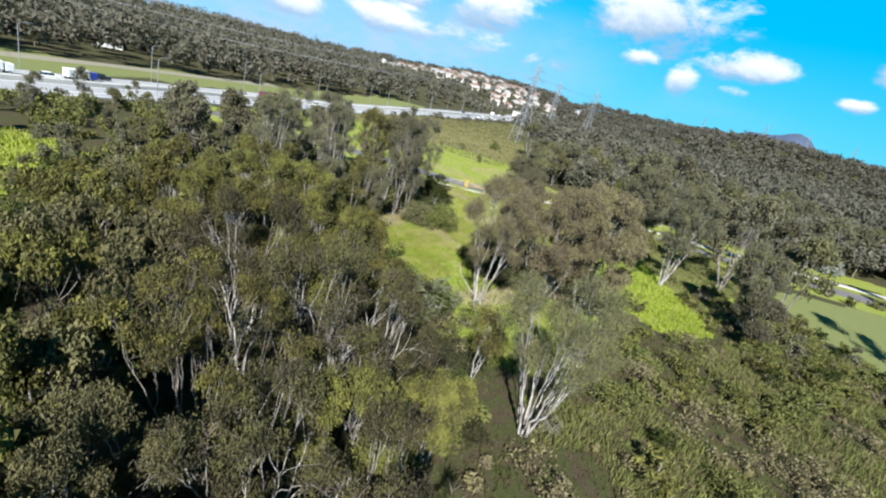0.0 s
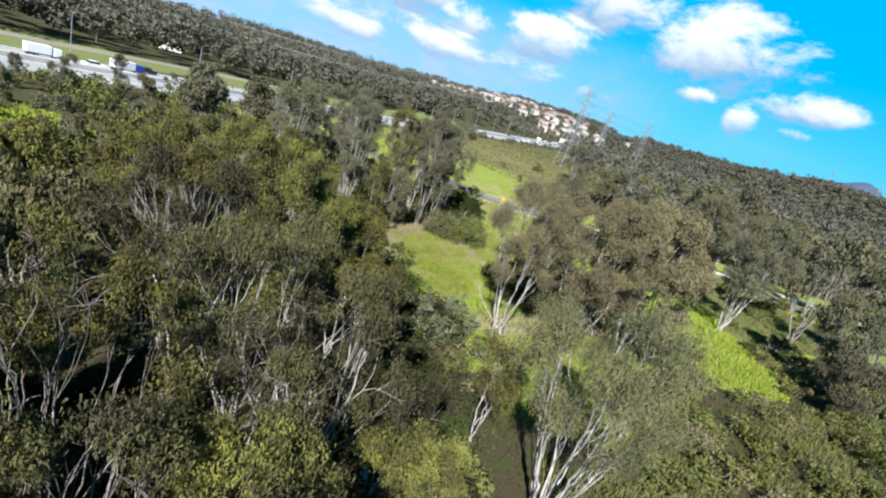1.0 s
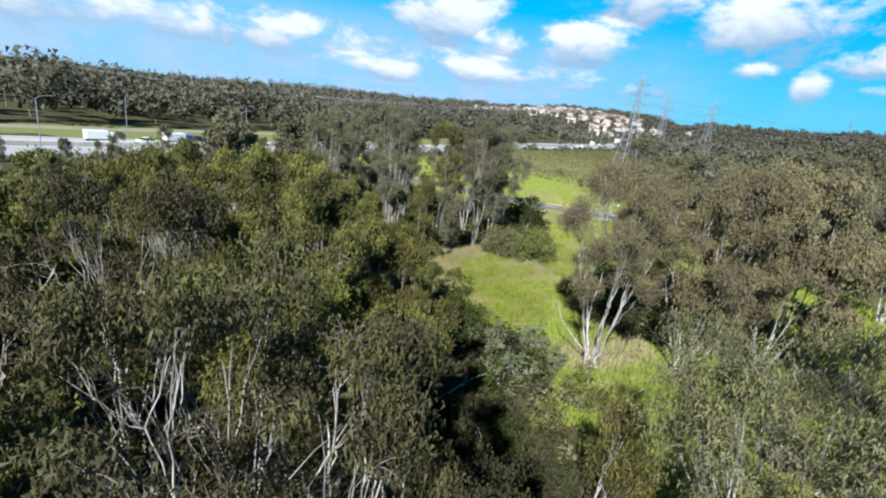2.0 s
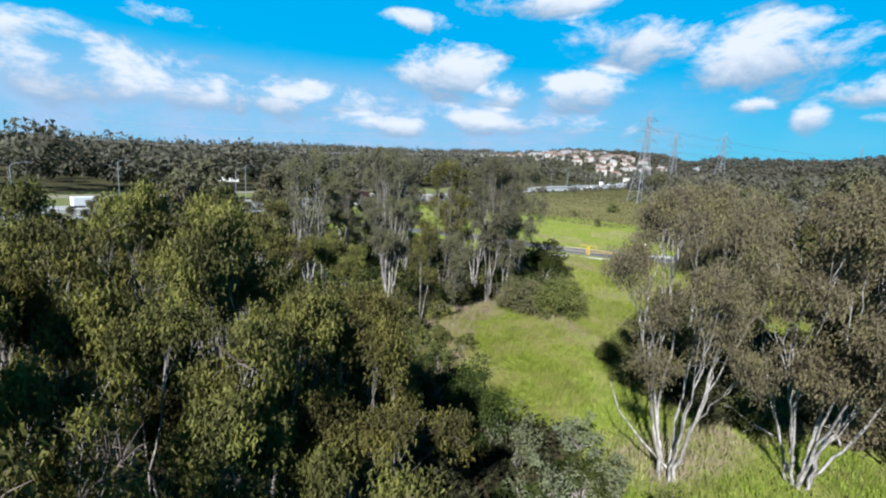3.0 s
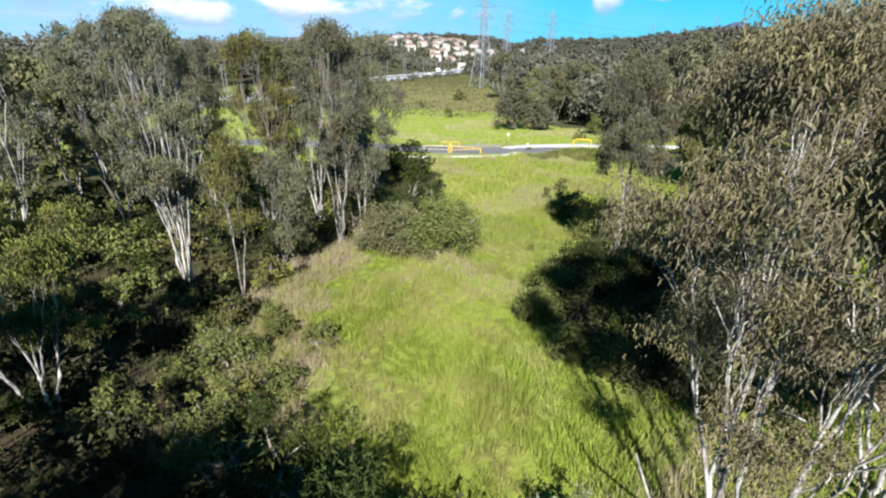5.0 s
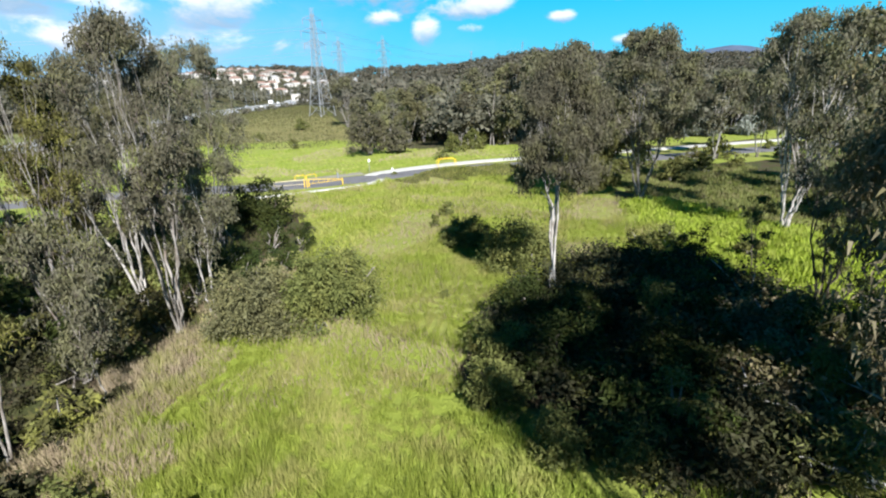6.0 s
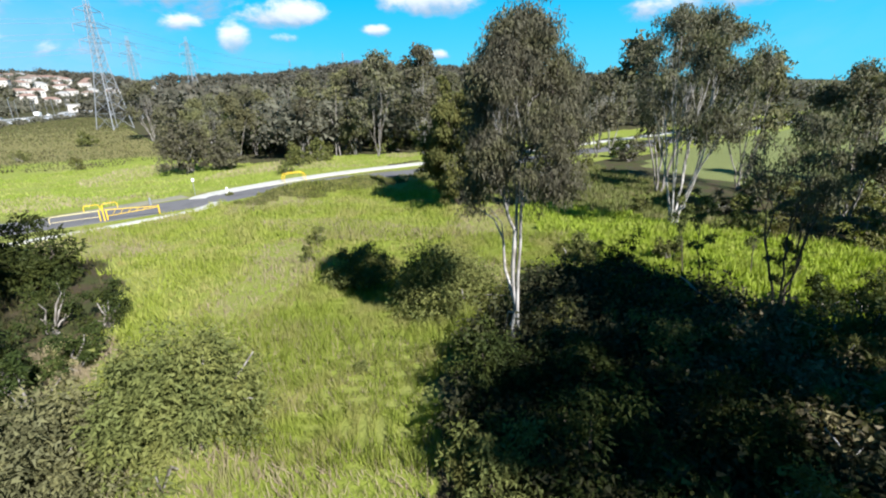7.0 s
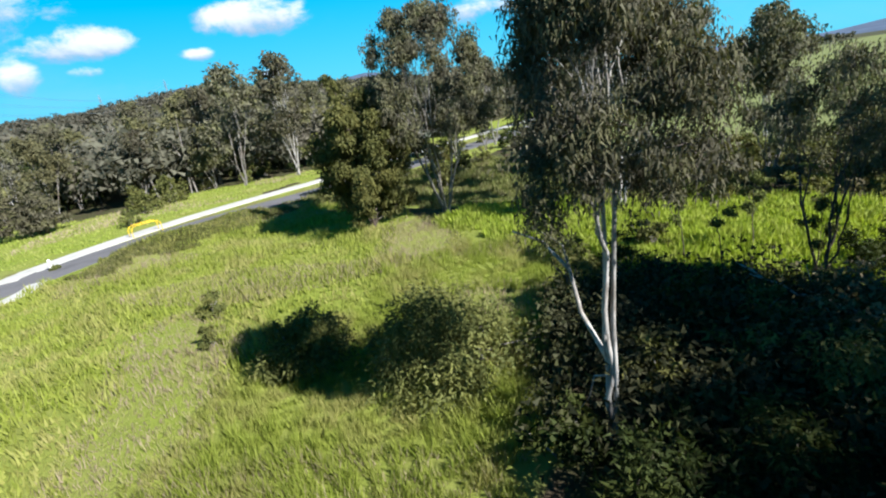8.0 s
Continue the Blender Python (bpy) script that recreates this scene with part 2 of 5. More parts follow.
TERRACOTTA = plain("terracotta_tiles", (0.23, 0.15, 0.12), 0.8)
GREY_ROOF = plain("grey_roof", (0.33, 0.32, 0.31), 0.6)
DARK_ROOF = plain("brown_roof", (0.20, 0.15, 0.12), 0.7)
GLASS = plain("dark_glass", (0.03, 0.04, 0.05), 0.15)
BLUE_PAINT = plain("blue_paint", (0.03, 0.06, 0.35), 0.4)
BLACK_PAINT = plain("black_paint", (0.02, 0.02, 0.025), 0.3)
RUBBER = plain("rubber", (0.02, 0.02, 0.02), 0.8)
MAROON = plain("maroon_paint", (0.10, 0.015, 0.03), 0.5)


# ---- mesh helpers ----
rng = np.random.default_rng(7)


def sheet(name, verts, faces, mat):
    """A mesh from arrays; faces all have the same number of corners."""
    verts, faces = np.asarray(verts, np.float32), np.asarray(faces, np.int32)
    me = bpy.data.meshes.new(name)
    n, k = faces.shape
    me.vertices.add(len(verts))
    me.vertices.foreach_set("co", verts.ravel())
    me.loops.add(n * k)
    me.loops.foreach_set("vertex_index", faces.ravel())
    me.polygons.add(n)
    me.polygons.foreach_set("loop_start", np.arange(0, n * k, k, dtype=np.int32))
    me.update(calc_edges=True)
    me.validate()
    me.materials.append(mat)
    return me


def smooth(me):
    me.polygons.foreach_set("use_smooth", np.ones(len(me.polygons), bool))
    return me


def part(name, data, parent, label=""):
    ob = new(name, data)
    ob.parent = parent
    return tagged(ob, label)


def from_bm(name, bm, mat):
    me = bpy.data.meshes.new(name)
    bm.to_mesh(me)
    bm.free()
    me.materials.append(mat)
    return me


def add_box(bm, size, centre, bevel=0.0, turn=0.0, tilt=0.0):
    m = Matrix.Translation(centre) @ Euler((0, tilt, turn)).to_matrix().to_4x4() @ Matrix.Diagonal((*size, 1))
    made = bmesh.ops.create_cube(bm, size=1.0, matrix=m)
    if bevel:
        edges = list({e for v in made["verts"] for e in v.link_edges})
        bmesh.ops.bevel(bm, geom=edges, offset=bevel, segments=2, affect="EDGES", profile=0.5)
    return made


def box_mesh(name, size, centre, mat, bevel=0.0, turn=0.0):
    bm = bmesh.new()
    add_box(bm, size, centre, bevel, turn)
    return from_bm(name, bm, mat)


class Tubes:
    """Collects swept tubes with round section into one mesh."""

    def __init__(self):
        self.verts, self.faces, self.count = [], [], 0

    def add(self, points, radii, sides=6):
        points = np.asarray(points, float)
        n = len(points)
        along = np.gradient(points, axis=0)
        along /= np.linalg.norm(along, axis=1)[:, None] + 1e-9
        helper = np.where(np.abs(along[:, 2:3]) > 0.9, [[1.0, 0, 0]], [[0, 0, 1.0]])
        u = np.cross(along, helper)
        u /= np.linalg.norm(u, axis=1)[:, None] + 1e-9
        for i in range(1, n):
            if u[i] @ u[i - 1] < 0.2:
                w = u[i - 1] - along[i] * (u[i - 1] @ along[i])
                u[i] = w / (np.linalg.norm(w) + 1e-9)
        v = np.cross(along, u)
        a = np.linspace(0, 2 * np.pi, sides, endpoint=False)
        ring = points[:, None] + np.asarray(radii)[:, None, None] * (np.cos(a)[None, :, None] * u[:, None] + np.sin(a)[None, :, None] * v[:, None])
        self.verts.append(ring.reshape(-1, 3))
        i, j = np.meshgrid(np.arange(n - 1), np.arange(sides), indexing="ij")
        k = (j + 1) % sides
        quad = np.stack([i * sides + j, i * sides + k, (i + 1) * sides + k, (i + 1) * sides + j], -1).reshape(-1, 4)
        self.faces.append(quad + self.count)
        self.count += n * sides

    def mesh(self, name, mat):
        return smooth(sheet(name, np.concatenate(self.verts), np.concatenate(self.faces), mat))


def unit(v):
    return v / (np.linalg.norm(v, axis=-1, keepdims=True) + 1e-9)


def leaf_mesh(name, centres, heading, length, width, mat, r, face=None):
    """Lance-shaped leaves: at each centre one, along its heading, in a chance turn about it."""
    n = len(centres)
    heading = unit(heading)
    side = unit(np.cross(heading, unit(r.normal(size=(n, 3))) if face is None else face))
    le = (length * r.uniform(0.65, 1.35, n))[:, None]
    wi = (width * r.uniform(0.7, 1.3, n))[:, None]
    a, b = centres - heading * le * 0.5 - side * wi * 0.5, centres - heading * le * 0.5 + side * wi * 0.5
    verts = np.stack([a, b, centres + heading * le * 0.5], 1).reshape(-1, 3)
    return sheet(name, verts, np.arange(3 * n).reshape(-1, 3), mat)


def clump_leaves(centres, radii, per, r, droop=0.6, flat=0.75):
    """Places and headings of leaves in round clumps, thicker towards the outside; drooping ones hang in strands."""
    k = len(centres)
    out = unit(r.normal(size=(k, per, 3)))
    reach = r.uniform(0.1, 1.0, (k, per, 1)) ** 0.6
    size = np.asarray(radii)[:, None, None]
    place = centres[:, None] + out * reach * size * np.array([1, 1, flat])
    place[..., 2] -= np.maximum(0, droop - 0.4) * 1.2 * size[..., 0] * r.uniform(0, 1, (k, per)) ** 2
    head = out * (1 - droop) + np.array([0, 0, -droop]) + r.normal(size=(k, per, 3)) * 0.35
    return place.reshape(-1, 3), head.reshape(-1, 3)


def grow(r, height, stems=1, lean=10.0, base=0.4, reach=3.0, boughs=7, thick=0.2, twigs=3, bunch=0.75, lift=1.25, fork=0.0, leaders=0, coarse=False):
    """The wood of a tree: a set of tubes for each stem, and the places where foliage hangs."""
    wood, hang = [], []
    first = r.uniform(0, 2 * np.pi)
    for s in range(stems):
        tubes = Tubes()
        a = first + 2 * np.pi * s / stems + r.uniform(-0.5, 0.5)
        tip = radians(lean) * r.uniform(0.6, 1.3) if stems > 1 else radians(lean) * r.uniform(0.2, 1)
        h = height * (r.uniform(0.78, 1.0) if s else 0.97)
        t = np.linspace(0, 1, 11)
        drift = np.cumsum(r.normal(size=(11, 2)) * 0.018 * h, axis=0) * t[:, None]
        q = np.clip((t - fork) / (1 - fork), 0, 1)
        out = np.tan(tip) * h * (1 - fork) * (q ** 0.85) * (1 - 0.25 * q)
        pts = np.stack([np.cos(a) * (out + 0.12 * (stems > 1)) + drift[:, 0], np.sin(a) * (out + 0.12 * (stems > 1)) + drift[:, 1], h * t - 0.15], 1)
        rad = thick * (1 - 0.86 * t ** 0.9) * r.uniform(0.8, 1.1)
        rad[0] *= 1.35
        tubes.add(pts[::2] if coarse else pts, rad[::2] if coarse else rad, 5 if coarse else 7)
        hang.append((pts[-1], bunch))
        turn = r.uniform(0, 6.28)
        for k in range(leaders):
            q = r.uniform(0.2, 0.5)
            turn += 2.1 + r.uniform(-0.5, 0.5)
            start = np.array([np.interp(q, t, pts[:, i]) for i in range(3)])
            away = np.array([np.cos(turn), np.sin(turn), 0])
            u = np.linspace(0, 1, 8)
            long = h * r.uniform(0.42, 0.55) * (1.15 - q)
            lead = start + away * (long * r.uniform(0.25, 0.5) * u ** 0.7)[:, None] + np.array([0, 0, long]) * (u ** 1.15)[:, None]
            lead[1:] += r.normal(size=(7, 3)) * 0.02 * long
            tubes.add(lead, np.interp(q, t, rad) * 0.52 * (1 - 0.85 * u) + 0.012, 5)
            for w in range(5):
                f = r.uniform(0.5, 1.0)
                from_ = np.array([np.interp(f, u, lead[:, i]) for i in range(3)])
                twig = from_ + unit(np.array([*r.normal(size=2), r.uniform(0.1, 1.2)])) * (np.linspace(0, 1, 3) * reach * r.uniform(0.3, 0.7))[:, None]
                tubes.add(twig, [0.022, 0.014, 0.006], 3)
                hang.append((twig[-1], bunch * r.uniform(0.7, 1.1)))
            hang.append((lead[-1], bunch))
        for k in range(boughs):
            q = base + (0.97 - base) * (k + r.uniform(0.1, 0.9)) / boughs
            turn += 2.4 + r.uniform(-0.5, 0.5)
            start = np.array([np.interp(q, t, pts[:, i]) for i in range(3)])
            up = np.interp(q, [base, 1], [0.55, 1.1]) * lift * r.uniform(0.7, 1.3)
            way = unit(np.array([np.cos(turn), np.sin(turn), up]))
            size = reach * np.interp(q, [base, base + 0.3 * (1 - base), 1], [0.75, 1.0, 0.5]) * r.uniform(0.7, 1.2)
            u = np.linspace(0, 1, 6)
            bough = start + way * (u * size)[:, None] + np.array([0, 0, 0.22 * size]) * (u ** 2)[:, None]
            bough[1:] += r.normal(size=(5, 3)) * 0.05 * size
            width = np.interp(q, t, rad) * 0.55 * (1 - 0.85 * u) + 0.012
            tubes.add(bough[[0, 3, 5]] if coarse else bough, width[[0, 3, 5]] if coarse else width, 3 if coarse else 4)
            hang.append((bough[-1], bunch * r.uniform(0.8, 1.2)))
            if not leaders:
                hang.append((bough[3], bunch * r.uniform(0.5, 0.9)))
            for w in range(twigs):
                f = r.uniform(0.4, 0.95)
                from_ = np.array([np.interp(f, u, bough[:, i]) for i in range(3)])
                way2 = unit(way + r.normal(size=3) * 0.75)
                u2 = np.linspace(0, 1, 3)
                twig = from_ + way2 * (u2 * size * r.uniform(0.3, 0.5))[:, None]
                twig[1:] += r.normal(size=(2, 3)) * 0.03 * size
                if not coarse:
                    tubes.add(twig, 0.022 * (1 - 0.8 * u2) + 0.006, 3)
                hang.append((twig[-1], bunch * r.uniform(0.6, 1.1)))
        wood.append(tubes)
    return wood, np.array([p for p, _ in hang]), np.array([b for _, b in hang])


def tree(name, m, seed, bark, leaf, label, category="tree", group="", per=55, length=0.2, width=0.06, droop=0.65, flat=0.75, limbs=(), **shape):
    """A tree of its own at the pose m: a trunk for each stem, and a crown."""
    r = np.random.default_rng(seed)
    wood, centres, radii = grow(r, **shape)
    top = new(name)
    tagged(top, label, category, group)
    for pts, r0 in limbs:
        wood[0].add(pts, np.linspace(r0, r0 * 0.3, len(pts)), 6)
    for tubes in wood:
        part("trunk", tubes.mesh("trunk", bark), top)
    place, head = clump_leaves(centres, radii, per, r, droop, flat)
    part("crown", leaf_mesh("crown", place, head, length, width, leaf, r), top)
    top.matrix_basis = m
    return top


def crown_points(r, n, height, wide, low, cone=0.0, pull=0.45):
    """Chance points through a domed crown, drawn together in lobes."""
    zf = r.uniform(0, 1, n) ** 0.85
    profile = np.where(zf > 0.4, np.sqrt(np.maximum(0, 1 - ((zf - 0.4) / 0.66) ** 2)), 0.6 + 0.4 * zf / 0.4)
    a = r.uniform(0, 2 * np.pi, n)
    rho = wide * profile * (1 - cone * zf) * np.sqrt(r.uniform(0.08, 1, n))
    pts = np.stack([np.cos(a) * rho, np.sin(a) * rho, height * (low + (0.97 - low) * zf)], 1)
    seeds = pts[: max(3, n // 7)]
    near = np.argmin(((pts[:, None] - seeds[None]) ** 2).sum(-1), axis=1)
    return pts + (seeds[near] - pts) * pull


def limb(tubes, p, d, q, r0, r1, r, steps):
    """A bowed limb that leaves p along d and ends at q."""
    span = np.linalg.norm(q - p)
    u = np.linspace(0, 1, steps)[:, None]
    c = p + d * span * 0.45
    line = p * (1 - u) ** 2 + c * 2 * u * (1 - u) + q * u ** 2
    line[1:-1] += r.normal(size=(steps - 2, 3)) * min(0.035 * span, 0.06)
    tubes.add(line, np.linspace(r0, r1, steps), 6 if r0 > 0.09 else 5 if r0 > 0.05 else 4 if r0 > 0.03 else 3)
    return unit(q - c)


def fork_limbs(r, tubes, p, d, pts, tip, ends, steps, first=None, power=0.56, close=1.0):
    """Limbs that part in two again and again until each crown point is reached."""
    n = len(pts)
    if n == 1:
        ends.append((pts[0], limb(tubes, p, d, pts[0], tip * 1.1, tip * 0.5, r, steps)))
        return
    c = pts.mean(axis=0)
    q = p + (c - p) * (r.uniform(0.26, 0.46) if first is None else first / max(c[2] - p[2], 0.5))
    q = p + (q - p) * np.array([close, close, 1])
    q = q + r.normal(size=3) * (0.04 * close) * np.linalg.norm(q - p)
    here = tip * n ** power
    d2 = limb(tubes, p, d, q, here * (1.3 if first is not None else 1.05), here * 0.9, r, steps + (3 if first is not None else 0))
    axis = np.linalg.svd(pts - c, full_matrices=False)[2][0]
    order = np.argsort((pts - c) @ axis)
    cut = int(np.clip(round(n * r.uniform(0.34, 0.66)), 1, n - 1))
    for group in (order[:cut], order[cut:]):
        fork_limbs(r, tubes, q, unit(d2 * 0.65 + unit(pts[group].mean(axis=0) - q) * 0.5), pts[group], tip, ends, steps, None, power)


def gum(m, seed, bark, leaf, label, height, wide, low=0.45, stems=4, targets=80, first=0.3, thick=0.12, per=45, twigs=4, sprig=0.75, bunch=0.42, bare=0.0,
        length=0.2, width=0.05, droop=0.8, group="", limbs=(), steps=4, foot=0.16, fan=0.6, cone=0.0, fine=True, pull=0.45, name="gum_tree"):
    """A gum: slender stems that fork upwards to a domed, loose crown of hanging leaves on thin twigs."""
    r = np.random.default_rng(seed)
    top = new(name)
    tagged(top, label, "tree", group)
    pts = crown_points(r, targets, height, wide, low, cone, pull)
    order = np.argsort((np.arctan2(pts[:, 1], pts[:, 0]) + r.uniform(0, 6.28)) % 6.283)
    shares = np.array_split(order, stems)
    tip = 0.8 * thick / (targets / stems) ** 0.56
    ends = []
    for share in shares:
        mid = pts[share].mean(axis=0)
        away = unit(np.array([mid[0], mid[1], 0]))
        tubes = Tubes()
        start = away * (foot if stems > 1 else 0) + np.array([0, 0, -0.15])
        slope = unit(np.array([mid[0], mid[1], 0]) * fan + np.array([0, 0, mid[2]]))
        fork_limbs(r, tubes, start, slope, pts[share], tip * r.uniform(0.7, 1.15), ends, steps, first * height * r.uniform(0.6, 1.3), 0.56, min(1.0, fan * 2.2))
        if share is shares[0]:
            for line, r0 in limbs:
                tubes.add(line, np.linspace(r0, r0 * 0.3, len(line)), 6)
        part("trunk", tubes.mesh("trunk", bark), top)
    thin, spots = Tubes(), []
    for p, d in ends:
        dead = r.uniform() < bare * (1.6 - p[2] / height)
        for k in range(twigs + 2 * dead):
            way = unit(d * 0.5 + r.normal(size=3) * 0.75 + np.array([0, 0, 0.15]))
            span = sprig * r.uniform(0.5, 1.3)
            end = p + way * span + np.array([0, 0, -0.12 * span])
            if fine:
                thin.add(np.stack([p - d * 0.25 * sprig * r.uniform(0, 1), p + way * span * 0.55, end]), [0.018, 0.012, 0.005], 3)
            if not dead:
                spots.append(end)
                if r.uniform() < 0.5:
                    spots.append(p + way * span * 0.5)
    if fine:
        part("brushwood", thin.mesh("brushwood", TWIG_BARK), top, "thin brown leafless brushwood")["kind"] = "stuff"
    spots = np.array(spots)
    place, head = clump_leaves(spots, bunch * r.uniform(0.6, 1.3, len(spots)), per, r, droop, 1.0)
    part("crown", leaf_mesh("crown", place, head, length, width, leaf, r), top)
    top.matrix_basis = m
    return top



def bush(name, m, seed, leaf, label, wide=2.0, high=2.0, clumps=30, per=70, length=0.2, width=0.08, category="shrub", group="", bark=None):
    """A shrub: a few stems from the ground and foliage down to it."""
    r = np.random.default_rng(seed)
    top = new(name)
    tagged(top, label, category, group)
    centres = unit(r.normal(size=(clumps, 3))) * (r.uniform(0.1, 1, (clumps, 1)) ** 0.5)
    centres = np.stack([centres[:, 0] * wide * 0.42, centres[:, 1] * wide * 0.42, (np.abs(centres[:, 2]) * 0.8 + 0.12) * high * 0.85], 1)
    tubes = Tubes()
    for i in range(min(7, clumps)):
        u = np.linspace(0, 1, 5)[:, None]
        pts = centres[i] * u * np.array([1, 1, 1]) + np.array([0, 0, -0.1]) + r.normal(size=(5, 3)) * 0.04 * wide
        tubes.add(pts, 0.05 * (1 - 0.8 * u[:, 0]) * high / 2.5 + 0.01, 4)
    part("stem", tubes.mesh("stem", bark or GREY_BARK), top)
    place, head = clump_leaves(centres, r.uniform(0.08, 0.19, clumps) * wide, per, r, 0.25, 0.85)
    place[:, 2] = np.maximum(place[:, 2], 0.03)
    part("foliage", leaf_mesh("foliage", place, head, length, width, leaf, r), top)
    top.matrix_basis = m
    return top


# ---- lie of the land ----
def step(v, lo, hi):
    q = np.clip((np.asarray(v, float) - lo) / (hi - lo), 0, 1)
    return q * q * (3 - 2 * q)


FREEWAY = np.array([(-140, -60), (-112, 30), (-95, 84), (-85, 110), (-74, 152), (-64, 180), (-40, 228), (-16, 281), (10, 370), (40, 476), (72, 580), (110, 690), (155, 800), (320, 1200)], float)


def freeway_x(y):
    return np.interp(y, FREEWAY[:, 1], FREEWAY[:, 0])


def terrain(x, y):
    x, y = np.asarray(x, float), np.asarray(y, float)
    beside = x - freeway_x(y)
    left = (10 + 12 * step(x, -260, 20)) * step(-beside, 8, 90) * step(y, 190, 580)
    right = 36 * step(beside, 50, 330) * step(y, 300, 720)
    rise = 3.6 * step(y, 140, 260) * step(x, -75, -10) + 14 * step(y, 480, 820)
    beyond = (8 + 22 * step(beside, -60, 20)) * step(y, 800, 1050) * step(x, -250, 60) * (1 - step(beside, 50, 330))
    bank = 0.9 * np.exp(-((x - 25) / 8) ** 2 - ((y - 103.2) / 2.3) ** 2)
    mound = 1.2 * np.exp(-((x - 13) / 7) ** 2 - ((y - 60) / 7.5) ** 2)
    gully = -2.0 * np.exp(-((x + 15) / 6.5) ** 2) * step(y, 40, 62) * (1 - step(y, 92, 106))
    # dip added to sink the hollow deeper into shade
    hollow = -2.2 * np.exp(-((x - 0.3) / 3.2) ** 2 - ((y - 36) / 6) ** 2)
    swell = 0.25 * np.sin(x * 0.11 + 1) * np.sin(y * 0.09) * step(np.abs(y - 108), 6, 16)
    return left + right + rise + beyond + mound + bank + gully + hollow + swell * (1 - step(np.hypot(x, y - 60), 120, 160))


def inside(poly, x, y):
    """Whether points lie in a polygon."""
    x, y = np.asarray(x, float), np.asarray(y, float)
    hit = np.zeros(x.shape, bool)
    for (x0, y0), (x1, y1) in zip(poly, poly[1:] + poly[:1]):
        hit ^= ((y0 > y) != (y1 > y)) & (x < (x1 - x0) * (y - y0) / (y1 - y0 + 1e-12) + x0)
    return hit


def path_y(x):
    """The far edge of the lane: the middle line of the concrete footpath."""
    return np.interp(x, [-60, 14, 30, 45, 71, 83, 126, 189, 320], [112, 111.5, 113, 112.3, 108, 106, 99, 90, 70])


MEADOW = [(-10.5, 55), (-11, 62), (-5, 71), (0, 79), (2.5, 90), (-3, 101.5), (14, 104), (24, 105.5), (33, 103.5), (37, 101), (37, 90), (31, 80), (27, 72), (21, 66), (15, 66), (11, 66), (8.4, 64.6), (5.4, 62), (3.7, 59.5), (2.6, 55.5), (2.0, 52), (2.5, 49), (0, 47.5), (-6.5, 49)]
SOUTH_GRASS = [(1.8, 51.5), (2.4, 56), (4, 58), (6.5, 53), (9, 51), (20, 50), (18, 40), (14, 34), (6, 35), (3.0, 42), (2.2, 48)]
LIME = [(20.5, 63), (26.6, 71.5), (30.8, 79.5), (36.5, 80), (35.5, 68), (36, 60), (35.5, 54), (32, 50), (27.5, 49.5), (25, 52), (21.8, 57)]
EAST_GRASS = [(35.5, 80), (37, 90), (37, 103.5), (52, 101), (58, 86), (50, 72), (40, 62), (36, 56)]
LIME_WEST = [(-60, 54), (-62, 64), (-54, 66), (-48, 60), (-46, 50), (-42, 42), (-37, 36), (-39, 33), (-50, 44)]
FIELD = [(60, 48), (56, 66), (62, 82), (90, 86), (135, 80), (400, 40), (900, -120), (900, -400), (120, -60), (80, 20)]
STRIP = [(-60, 114), (14, 114), (30, 115.5), (60, 112), (68, 112), (62, 122), (46, 130), (30, 132), (27, 150), (28, 200), (36, 260), (46, 330), (46, 385), (28, 355), (-14, 272), (-62, 150)]
EAST_VERGE = [(68, 110), (126, 101.5), (190, 92), (300, 76), (300, 86), (190, 104), (126, 113), (68, 120)]


def build_ground():
    xs = np.concatenate([-np.geomspace(4600, 90, 26), np.arange(-84, 130, 1.7), np.geomspace(135, 4600, 26)])
    ys = np.concatenate([-np.geomspace(4600, 20, 22), np.arange(-16, 180, 1.7), np.geomspace(186, 4600, 34)])
    x, y = np.meshgrid(xs, ys)
    z = terrain(x, y) - 6 * step(np.hypot(x, y), 1500, 4500)
    n, k = x.shape
    i, j = np.meshgrid(np.arange(n - 1), np.arange(k - 1), indexing="ij")
    faces = np.stack([i * k + j, i * k + j + 1, (i + 1) * k + j + 1, (i + 1) * k + j], -1).reshape(-1, 4)
    me = smooth(sheet("ground", np.stack([x, y, z], -1).reshape(-1, 3), faces, GROUND))
    fx, fy = x.ravel(), y.ravel()
    lush = (inside(MEADOW, fx, fy) | inside(EAST_GRASS, fx, fy) | inside(LIME, fx, fy) | inside(LIME_WEST, fx, fy) | inside(SOUTH_GRASS, fx, fy) | inside(EAST_VERGE, fx, fy)).astype(float)
    strip = inside(STRIP, fx, fy)
    beside = fx - freeway_x(fy)
    lane_y = np.interp(fx, [-62, -34, -10, 2, 14, 30, 42, 71, 126, 190], [118, 114.5, 112, 107.8, 107.6, 107.8, 103.4, 97.5, 90, 82])
    roadside = (np.abs(fy - lane_y) < 10) & (fx > -70) & (fx < 200)
    lush = np.maximum(lush, np.maximum(strip, roadside) * 1.0)
    dry = np.maximum(strip * step(fy + 0.25 * fx, 158, 172) * 0.8, roadside * step(fy - lane_y, 0, 3) * (1 - step(fy - lane_y, 5, 8)) * 0.55)
    west = ((beside < -16) & (beside > -48) & (fy < 330))
    mown = np.maximum(inside(FIELD, fx, fy), west).astype(float)
    colour = np.stack([lush, dry, mown, np.ones_like(lush)], 1).astype(np.float32)
    layer = me.color_attributes.new("cover", "FLOAT_COLOR", "POINT")
    layer.data.foreach_set("color", colour.ravel())
    tagged(new("ground", me), "uneven ground of leaf litter and lush green grass", "ground", kind="structure")


build_ground()


